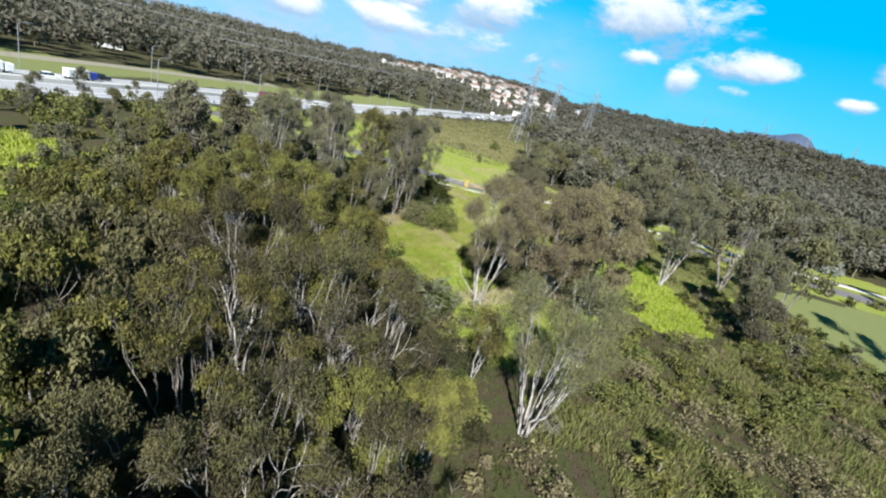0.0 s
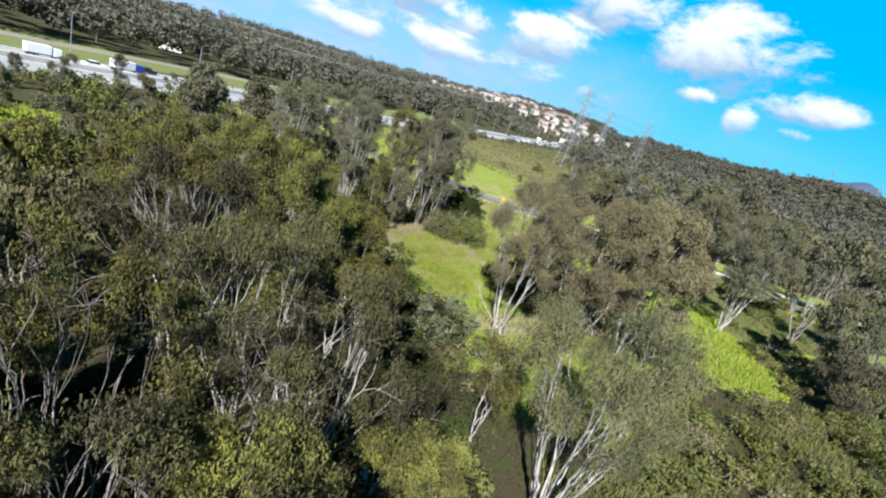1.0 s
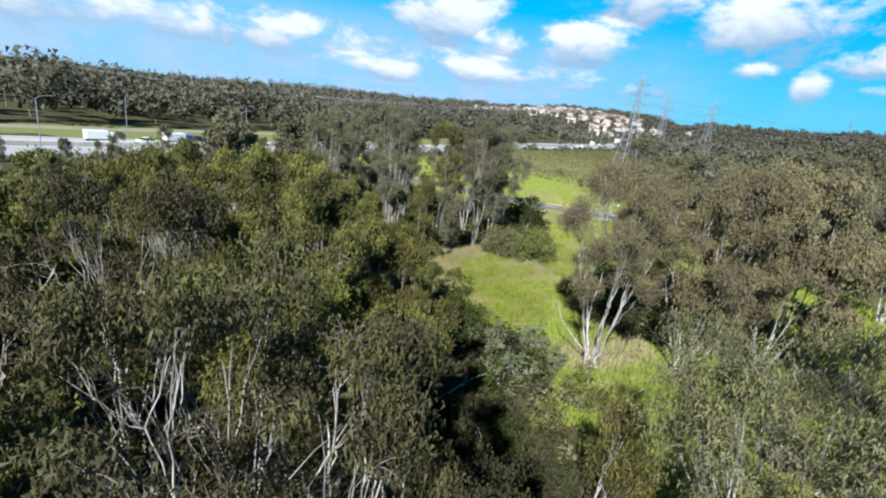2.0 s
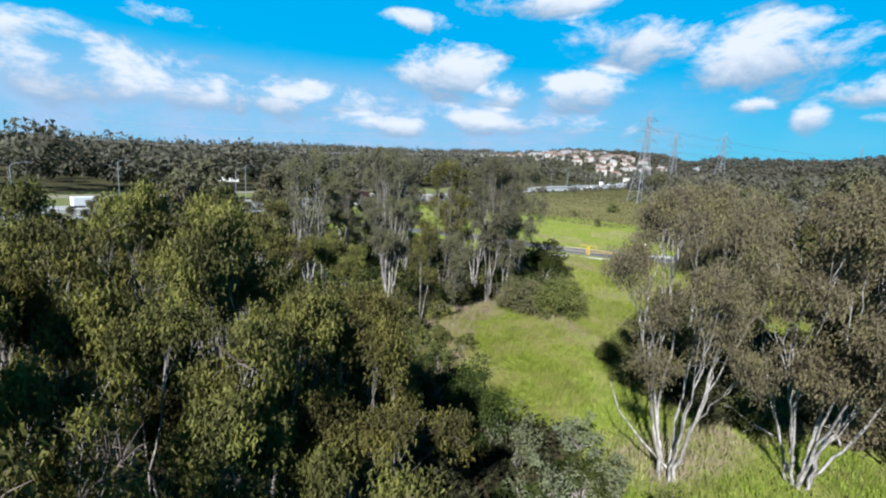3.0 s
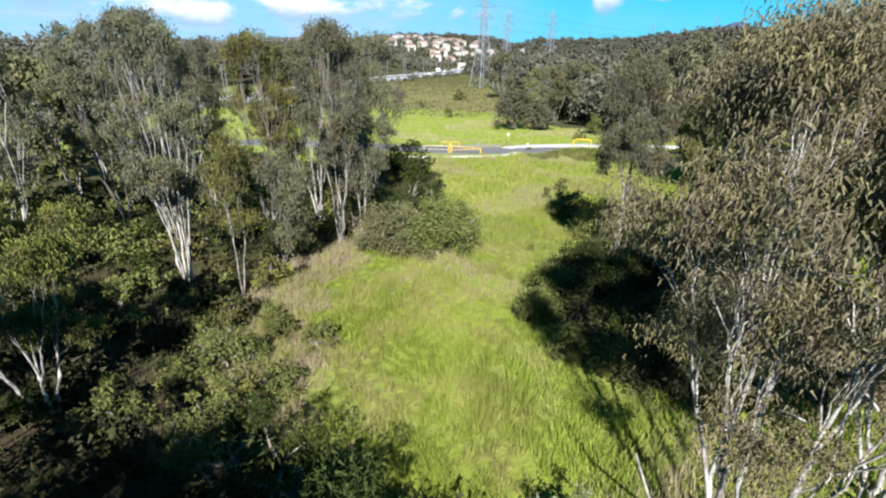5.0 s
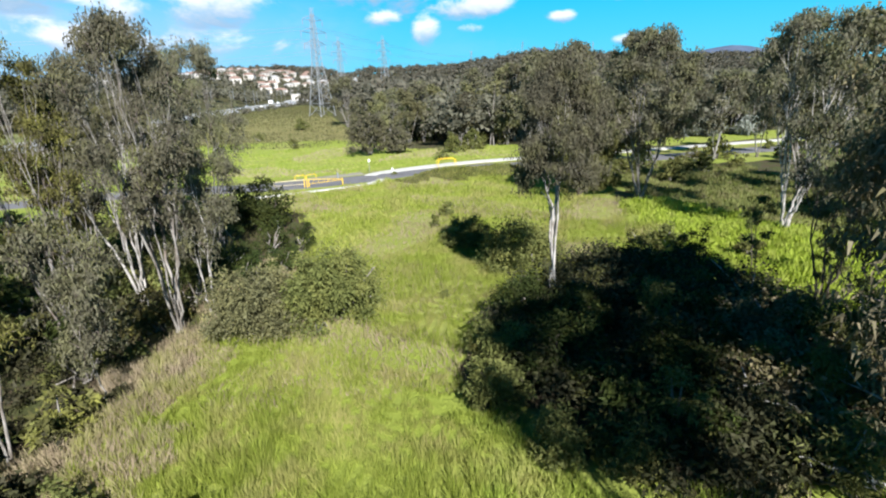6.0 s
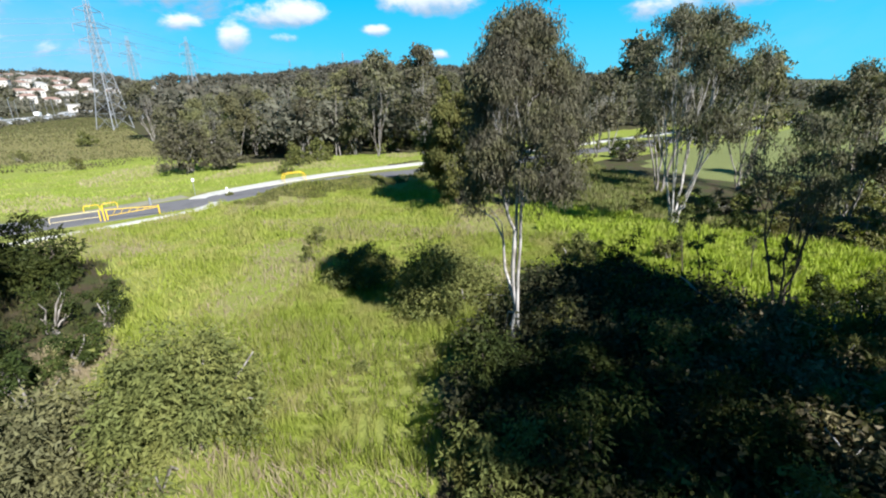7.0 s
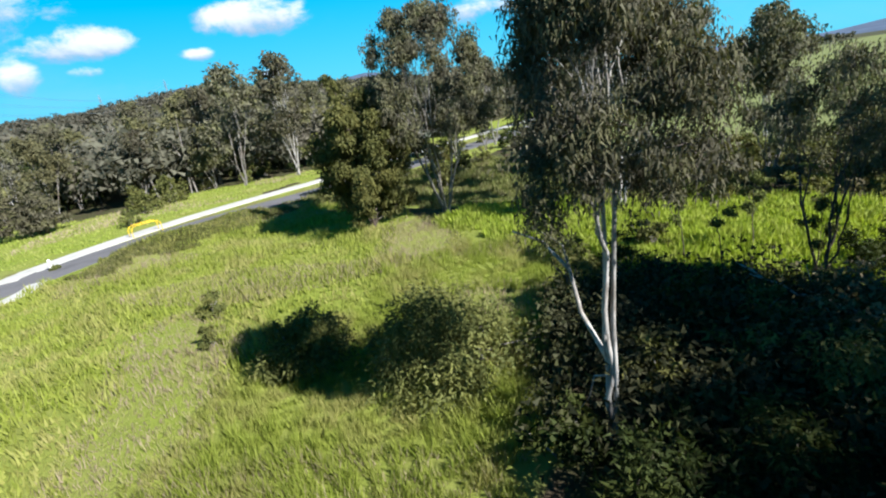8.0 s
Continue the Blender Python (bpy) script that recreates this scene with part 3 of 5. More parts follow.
def ribbon(name, line, low, high, z, mat, label, category="road", thick=0.12, lift=True):
    """A slab along a line, between two offsets to its right."""
    line = np.asarray(line, float)
    s = np.concatenate([[0], np.cumsum(np.linalg.norm(np.diff(line, axis=0), axis=1))])
    u = np.linspace(0, s[-1], max(8, int(s[-1] / 4)))
    mid = np.stack([np.interp(u, s, line[:, 0]), np.interp(u, s, line[:, 1])], 1)
    for _ in range(3):
        mid[1:-1] = (mid[:-2] + 2 * mid[1:-1] + mid[2:]) / 4
    d = unit(np.gradient(mid, axis=0))
    right = np.stack([d[:, 1], -d[:, 0]], 1)
    a, b = mid + right * low, mid + right * high
    n = len(mid)
    ta, tb = (terrain(a[:, 0], a[:, 1]), terrain(b[:, 0], b[:, 1])) if lift else (np.zeros(n), np.zeros(n))
    rows = [np.column_stack([a, ta + z]), np.column_stack([b, tb + z]), np.column_stack([b, tb + z - thick]), np.column_stack([a, ta + z - thick])]
    verts = np.stack(rows, 1).reshape(-1, 3)
    i = np.arange(n - 1)[:, None] * 4
    quads = np.concatenate([np.concatenate([i + q, i + (q + 1) % 4, i + 4 + (q + 1) % 4, i + 4 + q], 1) for q in range(4)])
    caps = np.array([[3, 2, 1, 0], [4 * n - 4, 4 * n - 3, 4 * n - 2, 4 * n - 1]])
    me = sheet(name, verts, np.concatenate([quads, caps]), mat)
    me.polygons.foreach_set("use_smooth", np.zeros(len(me.polygons), bool))
    return tagged(new(name, me), label, category, kind="structure")


# freeway with two carriageways and a pale median barrier
ribbon("road_freeway_near", FREEWAY, 1.0, 12.5, 0.35, WORN_ASPHALT, "grey asphalt freeway carriageway with worn lanes", thick=0.6)
ribbon("road_freeway_far", FREEWAY, -12.5, -1.0, 0.35, WORN_ASPHALT, "grey asphalt freeway carriageway with worn lanes", thick=0.6)
ribbon("median_barrier", FREEWAY, -0.9, 0.9, 1.25, CONCRETE, "pale concrete median barrier along the freeway", "barrier", 1.3)
for off in (1.6, 8.6, -1.6, -8.6, -12.0, 12.0):
    ribbon("trim_lane_line", FREEWAY, off - 0.1, off + 0.1, 0.37, WHITE_PAINT, "white painted lane line on asphalt", "road marking", 0.02)

# lane past the gate, its footpath and kerb
LANE = [(-62, 118), (-34, 114.5), (-20, 115), (-10, 112), (2, 107.8), (14, 107.6), (22, 108.6), (30, 107.8), (37, 105.4), (42, 103.4), (52, 100.5), (71, 97.5), (90, 95), (126, 90), (190, 82)]
ribbon("road_lane", LANE, -2.7, 2.7, 0.05, LANE_ASPHALT, "narrow grey asphalt lane with grassy edges", thick=0.2)
ribbon("footpath", [(15.5, 111.0), (19, 112.3), (26, 113), (34.5, 112.6), (42.5, 111), (53, 108.6), (71, 106), (95, 102.4), (126, 98), (190, 90)], -1.2, 1.2, 0.1, CONCRETE, "pale concrete footpath beside the lane", "footpath", 0.25)
ribbon("kerb", [(-3, 102.6), (4, 102.6), (9, 103.0), (12.2, 103.4)], -0.35, 0.35, 0.14, CONCRETE, "pale worn concrete kerb", "kerb", 0.35)
ribbon("kerb_end", [(11.6, 103.3), (13.2, 104.2), (14.2, 105.6)], -0.7, 0.7, 0.13, CONCRETE, "pale concrete kerb ramp", "kerb", 0.3)
ribbon("kerb_ramp", [(13.4, 109.6), (14.0, 110.6), (16.0, 111.3)], -0.9, 0.9, 0.11, CONCRETE, "pale concrete ramp at the path's start", "kerb", 0.25)
ribbon("verge_gravel", [(-8, 109.6), (2, 111.6), (13, 112.6)], -1.1, 1.1, 0.03, GRAVEL, "strip of bare gravel beside the lane", "verge", 0.1)
ribbon("road_west", [(-165, 20), (-138, 80), (-124, 112), (-112, 160), (-90, 230)], -4, 4, 0.05, GRAVEL, "pale service road behind the freeway", thick=0.2)


# ---- trees near the flight ----
def stand(x, y, scale=1.0, turn=0.0, tall=1.0):
    return Matrix.LocRotScale((x, y, float(terrain(x, y))), Euler((0, 0, turn)), (scale, scale, scale * tall))


# large white-stemmed gums, each grown for its own place
gum(stand(8.5, 26.4, 1, 0.4), 11, PALE_BARK, OLIVE_LEAF, "broad gum with a fan of many white stems from one base", 11.8, 4.8, 0.5, 10, 130, 0.22, 0.085, 46, 5, bunch=0.5, length=0.15, width=0.036, foot=0.3)
gum(stand(4.3, 28.6), 12, PALE_BARK, GUM_LEAF, "slender pale young gum with a sparse crown", 7.4, 1.4, 0.5, 2, 22, 0.3, 0.06, 36, 4)
gum(stand(5.7, 45.2), 13, PALE_BARK, BROWN_LEAF, "tall gum with white forked stems and a loose drooping crown", 13.7, 4.2, 0.42, 5, 170, 0.2, 0.105, 56, 5, bunch=0.5, length=0.15, width=0.036, foot=0.25, pull=0.55,
    limbs=[([(0, 0, 0.6), (-1.2, 0.2, 1.6), (-2.4, 0.3, 2.9), (-2.9, 0.4, 4.2)], 0.07)])
gum(stand(11.7, 46.9, 1, 1.9), 14, PALE_BARK, BROWN_LEAF, "tall gum with a fan of white leaning stems", 14.2, 5.6, 0.34, 8, 200, 0.17, 0.1, 80, 5, bunch=0.52, length=0.17, width=0.058, foot=0.35, bare=0.1)
gum(stand(17.0, 48.5, 1, 0.2), 15, PALE_BARK, BROWN_LEAF, "tall grey-barked gum with hanging foliage", 14.4, 5.4, 0.3, 6, 170, 0.2, 0.11, 88, 5, bunch=0.55, length=0.22, width=0.09)
gum(stand(10.5, 63.5, 1, 2.6), 16, PALE_BARK, GREY_LEAF, "tall gum with close upright pale stems and dense dark crown", 11.8, 2.6, 0.52, 3, 115, 0.5, 0.1, 66, 5, sprig=0.6, bunch=0.4, foot=0.07, fan=0.05, cone=0.5, length=0.16, width=0.042,
    limbs=[([(0, 0, 2.1), (0.15, -0.75, 3.3), (0.1, -1.1, 4.3), (0.2, -1.9, 4.9), (0.5, -2.7, 5.1)], 0.07), ([(0, 0, 1.8), (0.1, -0.45, 1.6), (0.15, -0.6, 0.9), (0.3, -0.9, 0.35)], 0.03), ([(0.1, -1.1, 4.3), (0.1, -1.3, 4.9), (0.3, -2.2, 5.3)], 0.035)])
gum(stand(22.3, 57.5), 17, DARK_BARK, GREY_LEAF, "dark-stemmed sparse gum standing in shade", 8.8, 2.0, 0.55, 4, 34, 0.35, 0.07, 36, 4)
gum(stand(34.4, 66.8, 1, 0.7), 118, PALE_BARK, GREY_LEAF, "wide open-crowned gum with pale forked stems", 15.4, 5.2, 0.42, 5, 120, 0.22, 0.12, 40, 4, 0.9, 0.6, length=0.24, width=0.085)
gum(stand(33.6, 80.4, 1, 0.7), 19, GREY_BARK, GREY_LEAF, "grey gum with several leaning stems beside the lane", 16.2, 5.2, 0.3, 5, 140, 0.22, 0.14, 50, 4, 0.9, 0.62, length=0.26, width=0.11)
tree("leafy_tree", stand(30.2, 85.6), 20, DARK_BARK, BUSH_LEAF, "dense dark green tree with foliage to the ground", per=150, length=0.28, width=0.14,
     height=10.6, stems=5, lean=13, base=0.06, reach=3.2, boughs=12, thick=0.12, twigs=3, bunch=0.84, lift=0.8)
gum(stand(38.5, 51.0, 1, 2), 21, GREY_BARK, GREY_LEAF, "small dense gum at the edge of the bright grass", 6.5, 2.8, 0.2, 4, 60, 0.2, 0.08, 46, 4, 0.7, 0.5, length=0.24, width=0.1)
gum(stand(41.5, 57.5, 1, 2), 22, GREY_BARK, GREY_LEAF, "gum with a rounded dense crown", 10.8, 3.8, 0.32, 4, 80, 0.22, 0.11, 46, 4, 0.8, 0.6, length=0.26, width=0.12)
for i, (x, y, h) in enumerate([(22.4, 60.8, 5.2), (24.4, 62.4, 4.6), (22.8, 57.6, 3.4), (26.0, 59.5, 3.8)]):
    tree("sapling", stand(x, y, 1, i), 24 + i, DARK_BARK, BUSH_LEAF, "thin dark sapling with a few leaves", "sapling", "saplings", per=40, height=h, stems=1, lean=8, base=0.4, reach=0.8, boughs=6, thick=0.035, twigs=2, bunch=0.27)

# the grove on the gully's west bank
west = [(-12.9, 65.0, 11.4, 2), (-9.9, 66.6, 8.0, 1), (-7.4, 71.4, 15.2, 3), (-5.8, 71.6, 9.5, 2), (-13.6, 76.0, 16.2, 3), (-16.8, 66.6, 16.6, 4), (-19.4, 72.2, 17.2, 4), (-8.2, 86.0, 16.0, 3), (-14.0, 84.0, 14.4, 3), (-20.5, 82.0, 15.2, 3), (-24.5, 75.0, 15.0, 3), (-25.0, 65.0, 14.6, 3), (-11.5, 93.0, 13.6, 2), (-10.2, 79.0, 16.0, 3), (-5.4, 81.4, 14.6, 3)]
for i, (x, y, h, s) in enumerate(west):
    big = h > 12
    gum(stand(x, y, 1, i), 30 + i, PALE_BARK if i % 2 else GREY_BARK, GREY_LEAF if i % 4 else GUM_LEAF,
        "tall slim gum with bare pale stems and high crown" if big else "small slim gum with a white stem", h, 3.1 if big else 1.7, 0.36 if big else 0.34, s + 3 * big, 80 if big else 34, 0.26,
        0.085 if big else 0.06, 44 if big else 36, 4, bunch=0.46, bare=0.15 * big, length=0.2, width=0.065, group="gums on the gully bank")

# canopy under the first part of the flight
# the last two trees are added to throw shade into the hollow
canopy = [(-5.2, 22, 11.8), (-8.5, 17, 11.5), (-9.0, 32.5, 10.8), (-10.5, 26, 12.2), (-15, 31, 11.8), (-9.0, 35.0, 12.4), (-15.2, 35.0, 12.8), (-17, 22, 12.0),
          (-18, 46, 11.2), (-22, 38, 10.6), (-23, 29, 9.4), (-5.0, 13.5, 9.5), (-13, 11, 10.5), (-2.0, 17.0, 8.0), (-21, 50, 10.6), (-17, 54, 9.0), (0.5, 9.5, 7.5), (-8, 6, 9.5), (-20, 14, 10.5), (-28, 20, 11), (-4.5, 27.0, 6.8), (-9.5, 11.5, 8.5), (-16.5, 17.5, 10.2), (-14.0, 15.0, 8.5), (-4.2, 9.0, 6.5), (-7.2, 25.5, 10.4), (-2.4, 22.0, 10.6), (0.3, 13.0, 9.0), (-8.0, 39.0, 8.6), (-27, 44, 9.6), (-28, 34, 8.4), (-5.8, 36.2, 9.6), (-5.2, 31.4, 8.4), (-12.2, 30.0, 11.4), (-12.0, 37.5, 11.6), (0.4, 24.4, 6.4), (2.0, 22.0, 5.4)]
for i, (x, y, h) in enumerate(canopy):
    close = x > -12.5 or (x > -19 and y > 24)
    bold = y > 24 and not (-12 < x < 2 and y < 29)
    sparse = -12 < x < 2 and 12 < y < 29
    # the sparse tree at x > 0.35 has shade painted in by a darkened leaf
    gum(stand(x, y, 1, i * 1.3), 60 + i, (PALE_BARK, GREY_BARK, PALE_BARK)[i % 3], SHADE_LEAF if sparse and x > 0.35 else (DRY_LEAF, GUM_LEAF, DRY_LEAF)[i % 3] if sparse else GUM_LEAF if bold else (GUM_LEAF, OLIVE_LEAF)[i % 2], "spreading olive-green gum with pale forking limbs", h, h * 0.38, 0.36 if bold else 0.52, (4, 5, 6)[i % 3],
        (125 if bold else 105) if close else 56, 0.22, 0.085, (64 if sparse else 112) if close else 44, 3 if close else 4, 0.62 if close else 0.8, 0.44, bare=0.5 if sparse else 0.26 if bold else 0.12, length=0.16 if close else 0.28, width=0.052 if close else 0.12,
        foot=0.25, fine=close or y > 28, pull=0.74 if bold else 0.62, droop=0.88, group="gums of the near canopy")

# middle distance: five gums, copied
kinds = []
for i in range(5):
    kinds.append(dict(seed=100 + i, bark=(GREY_BARK, GREY_BARK, PALE_BARK)[i % 3], leaf=(GREY_LEAF, OLIVE_LEAF)[i % 2], height=(13.0, 12.0, 14.5, 11.0, 13.5)[i],
                      stems=(3, 4, 3, 3, 5)[i], wide=(3.6, 3.4, 4.0, 3.2, 4.2)[i]))
made_kinds = {}


def copse(x, y, kind, scale, turn, label="olive-grey gum of the open woodland"):
    m = stand(x, y, scale, turn)
    if kind not in made_kinds:
        k = kinds[kind]
        made_kinds[kind] = gum(m, k["seed"], k["bark"], k["leaf"], label, k["height"], k["wide"], 0.26, k["stems"], 34, 0.2, 0.1, 15, 4, 1.0, 0.85, length=0.5, width=0.26, droop=0.5, group="gums of the woodland", steps=3, fine=False)
        made_kinds[kind].scale = (1, 1, 1)
        made_kinds[kind].matrix_basis = m
        return made_kinds[kind]
    old = made_kinds[kind]
    twin = copy_thing(old, Matrix())
    twin.matrix_basis = m
    return twin


LIMITS = [MEADOW, LIME, FIELD, STRIP, EAST_VERGE]


def free(x, y, margin=0.0):
    if any(bool(inside(p, x, y)) for p in LIMITS):
        return False
    if abs(y - path_y(x) + 2) < 7.5 + margin and x > -64:
        return False
    return x - freeway_x(y) > 17 or x - freeway_x(y) < -50


taken = [(x, y) for x, y, *_ in west] + [(x, y) for x, y, _ in canopy] + [(8.5, 26.4), (5.7, 45.2), (11.9, 46.8), (16.8, 48.5), (10.8, 63.5), (14.6, 55.6), (22, 47), (35.5, 68.4), (34.2, 81.5), (30.8, 88)]
fixed_mid = [(-36.2, 63.5, 2, 0.88), (-35.2, 49.0, 3, 0.6), (-31, 57, 0, 0.9), (47, 73, 4, 1.25), (54, 67.5, 1, 1.05), (64, 56, 2, 0.95), (40, 92, 0, 0.75), (-30, 78, 1, 1.0), (-42, 72, 0, 0.8), (-46, 56, 1, 0.42),
             (-33, 88, 2, 0.8), (-26, 92, 4, 0.85), (49, 124, 0, 1.35), (56, 119.5, 2, 1.3), (63, 141, 4, 1.3), (62, 127, 1, 1.3), (70, 120, 3, 1.3), (80, 117, 2, 1.0), (43, 138, 3, 1.1), (52, 134, 2, 1.1), (58, 148, 1, 1.3)]
for i, (x, y, k, s) in enumerate(fixed_mid):
    copse(x, y, k, s, i * 2.1)
    taken.append((x, y))


def scatter(count, x0, x1, y0, y1, gap, test):
    got, tries = [], 0
    while len(got) < count and tries < count * 40:
        tries += 1
        x, y = rng.uniform(x0, x1), rng.uniform(y0, y1)
        if free(x, y) and test(x, y) and all((x - a) ** 2 + (y - b) ** 2 > gap * gap for a, b in taken):
            got.append((x, y))
            taken.append((x, y))
    return got


for x, y in scatter(70, 18, 130, 60, 190, 5.5, lambda x, y: y > path_y(x) + 12 or (x > 48 and y > 84)):
    copse(x, y, int(rng.integers(5)), rng.uniform(0.75, 1.1), rng.uniform(0, 6.28))
for x, y in scatter(64, -105, -24, 10, 150, 5.0, lambda x, y: not bool(inside(LIME_WEST, x, y))):
    copse(x, y, int(rng.integers(5)), rng.uniform(0.7, 0.95) if x > -42 and y < 96 and x > 1.4 - 0.68 * (y - 11) else rng.uniform(0.32, 0.5), rng.uniform(0, 6.28))

# single shapes that stand out
bush("dark_tree", stand(-2.3, 88.0), 201, DARK_LEAF, "dense dark green fig-like tree by the lane", 7.0, 6.4, 60, 90, 0.3, 0.14, "tree", bark=DARK_BARK)
bush("dark_tree", stand(-33.5, 39.0), 202, DARK_LEAF, "dense dark tree among the gums", 8.0, 8.0, 50, 80, 0.4, 0.2, "tree", bark=DARK_BARK)
bush("dark_tree", stand(36.5, 152.0), 203, DARK_LEAF, "large dark round tree behind the grass strip", 14.0, 11.0, 60, 80, 0.7, 0.35, "tree", bark=DARK_BARK)
bush("she_oak", stand(19.4, 132.0), 204, GREY_LEAF, "bushy grey-green she-oak with foliage to the grass", 9.0, 11.0, 60, 80, 0.5, 0.2, "tree")
bush("she_oak", stand(24.4, 130.0), 205, GREY_LEAF, "bushy grey-green she-oak with foliage to the grass", 6.0, 7.5, 50, 80, 0.5, 0.2, "tree")
bush("wattle_bush", stand(0.2, 68.4), 206, BUSH_LEAF, "rounded olive-green wattle bush on the meadow edge", 6.0, 4.9, 120, 130, 0.19, 0.085)
bush("wattle_bush", stand(-3.6, 68.8), 207, OLIVE_LEAF, "rounded olive-green wattle bush on the meadow edge", 5.6, 4.4, 100, 130, 0.19, 0.085)
bush("dark_tree", stand(-3.8, 44.6), 212, DARK_LEAF, "rounded dark green tree in the hollow", 4.8, 6.2, 60, 130, 0.17, 0.075, "tree", bark=DARK_BARK)
bush("wattle_bush", stand(12.8, 69.6), 208, BUSH_LEAF, "olive-green bush at the foot of a tall gum", 6.6, 3.6, 100, 120, 0.18, 0.085)
bush("wattle_bush", stand(11.7, 75.2), 209, BUSH_LEAF, "olive-green bush in a tree's shadow", 4.4, 2.9, 60, 120, 0.18, 0.085)
bush("silver_bush", stand(88, 116), 210, SILVER_LEAF, "silvery grey bush beside the footpath", 9, 5, 40, 50, 0.6, 0.3)
bush("silver_bush", stand(97, 113), 211, SILVER_LEAF, "silvery grey bush beside the footpath", 8, 4.5, 40, 50, 0.6, 0.3)
for i, (x, y, w, h) in enumerate([(13.6, 84.0, 1.8, 1.9), (11.2, 80.8, 1.0, 1.6), (6.3, 67.6, 0.6, 0.5), (16.5, 108.4, 1.0, 0.7), (5.4, 60.5, 2.2, 2.2), (19.5, 66.5, 3.0, 3.0), (22.2, 64.9, 3.0, 3.6), (26.5, 64.0, 2.0, 2.4),
                                  (12.5, 58.5, 3.5, 2.6), (16.5, 60.5, 3.5, 2.4), (8.5, 54.0, 3.0, 3.2), (11, 51, 3.5, 3.0), (14, 54, 3.5, 3.0), (18, 55, 3.5, 3.0), (20, 52, 4, 3.6), (20.8, 54.0, 3.2, 3.4), (-3.2, 73.2, 3.0, 3.4), (-4.6, 79.5, 3.6, 4.2), (-1.8, 80.8, 3.2, 3.6), (-3.6, 76.2, 3.0, 3.4), (-6.5, 74.5, 3.4, 4.0), (23.2, 56.0, 2.6, 2.8), (24.5, 54.6, 3.0, 3.0), (26.2, 54.0, 2.6, 2.6), (20.5, 50.6, 3.6, 3.8), (22.2, 51.6, 3.2, 3.6), (5.0, 40, 3.5, 3.6), (0.6, 41.4, 4.6, 4.4), (2.6, 43.8, 3.6, 3.2), (1.7, 46.4, 3.0, 2.6),
                                  (-1.4, 44.2, 4.0, 3.8), (3.2, 38.0, 3.0, 2.4), (-6.2, 48.2, 4.2, 4.8), (-8.5, 50.0, 4.0, 4.2), (-10.5, 56.0, 4.0, 3.6), (-12.0, 60.0, 4.0, 3.4), (-11.5, 70.0, 3.5, 4.0), (-8.0, 79.0, 4.0, 4.0),
                                  (-5.5, 77.0, 3.5, 3.4), (-1.5, 76.0, 3.0, 3.2), (0.2, 79.8, 3.2, 3.0), (-4.0, 91.0, 4.0, 4.0), (-6.5, 57.0, 2.0, 2.2), (-8.8, 58.5, 2.0, 2.0), (-9.9, 56.5, 2.4, 2.8), (-9.6, 52.2, 3.0, 3.0), (-12.1, 55.0, 2.6, 3.2), (-13.7, 52.4, 3.4, 3.4), (-9.7, 60.3, 2.0, 2.0), (-7.8, 53.4, 2.6, 2.6), (28, 118, 3.0, 2.6), (33, 124, 5, 4.5), (38, 126, 6, 5.0), (8, 150, 3, 3), (2, 170, 4, 3), (15, 190, 5, 4)]):
    # the dark leaf east of x = 20 stands for low light
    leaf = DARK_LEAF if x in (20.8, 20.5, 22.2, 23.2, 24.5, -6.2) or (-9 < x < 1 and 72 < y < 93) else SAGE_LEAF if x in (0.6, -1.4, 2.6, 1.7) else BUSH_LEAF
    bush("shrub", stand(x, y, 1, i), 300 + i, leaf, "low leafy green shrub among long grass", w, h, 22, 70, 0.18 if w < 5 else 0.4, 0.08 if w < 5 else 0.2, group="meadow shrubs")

# leaf colour follows the shade: dark inside, olive along the sunlit edge
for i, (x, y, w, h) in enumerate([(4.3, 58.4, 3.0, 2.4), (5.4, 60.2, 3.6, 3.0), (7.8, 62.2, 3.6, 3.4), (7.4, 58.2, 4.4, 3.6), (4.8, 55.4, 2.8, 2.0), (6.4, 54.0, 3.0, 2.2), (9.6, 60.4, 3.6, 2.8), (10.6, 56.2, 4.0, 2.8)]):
    bush("thicket_shrub", stand(x, y, 1, i), 500 + i, BUSH_LEAF if i in (0, 1, 4, 5) else DARK_LEAF, "dense shrub at the meadow edge, darker leaf where shade falls", w, h, 40, 90, 0.17, 0.075, group="shrubs of the shaded thicket", bark=DARK_BARK)

# filler shrubs, their leaf darkened to stand for the hollow's shade
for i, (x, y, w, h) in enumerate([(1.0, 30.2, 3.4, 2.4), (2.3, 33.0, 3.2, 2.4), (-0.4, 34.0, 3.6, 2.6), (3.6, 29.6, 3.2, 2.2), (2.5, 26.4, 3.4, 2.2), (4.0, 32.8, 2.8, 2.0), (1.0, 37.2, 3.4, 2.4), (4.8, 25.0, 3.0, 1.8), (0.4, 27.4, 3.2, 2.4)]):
    bush("hollow_shrub", stand(x, y, 1, i), 540 + i, SHADE_LEAF if i % 3 else DARK_LEAF, "dense shrub in the hollow, leaf darkened to stand for shade", w, h, 40, 80, 0.17, 0.075, group="shrubs of the hollow", bark=DARK_BARK)

# shrub layer on the eastern slope and in the wood: six shrubs, copied
shrub_kinds = {}


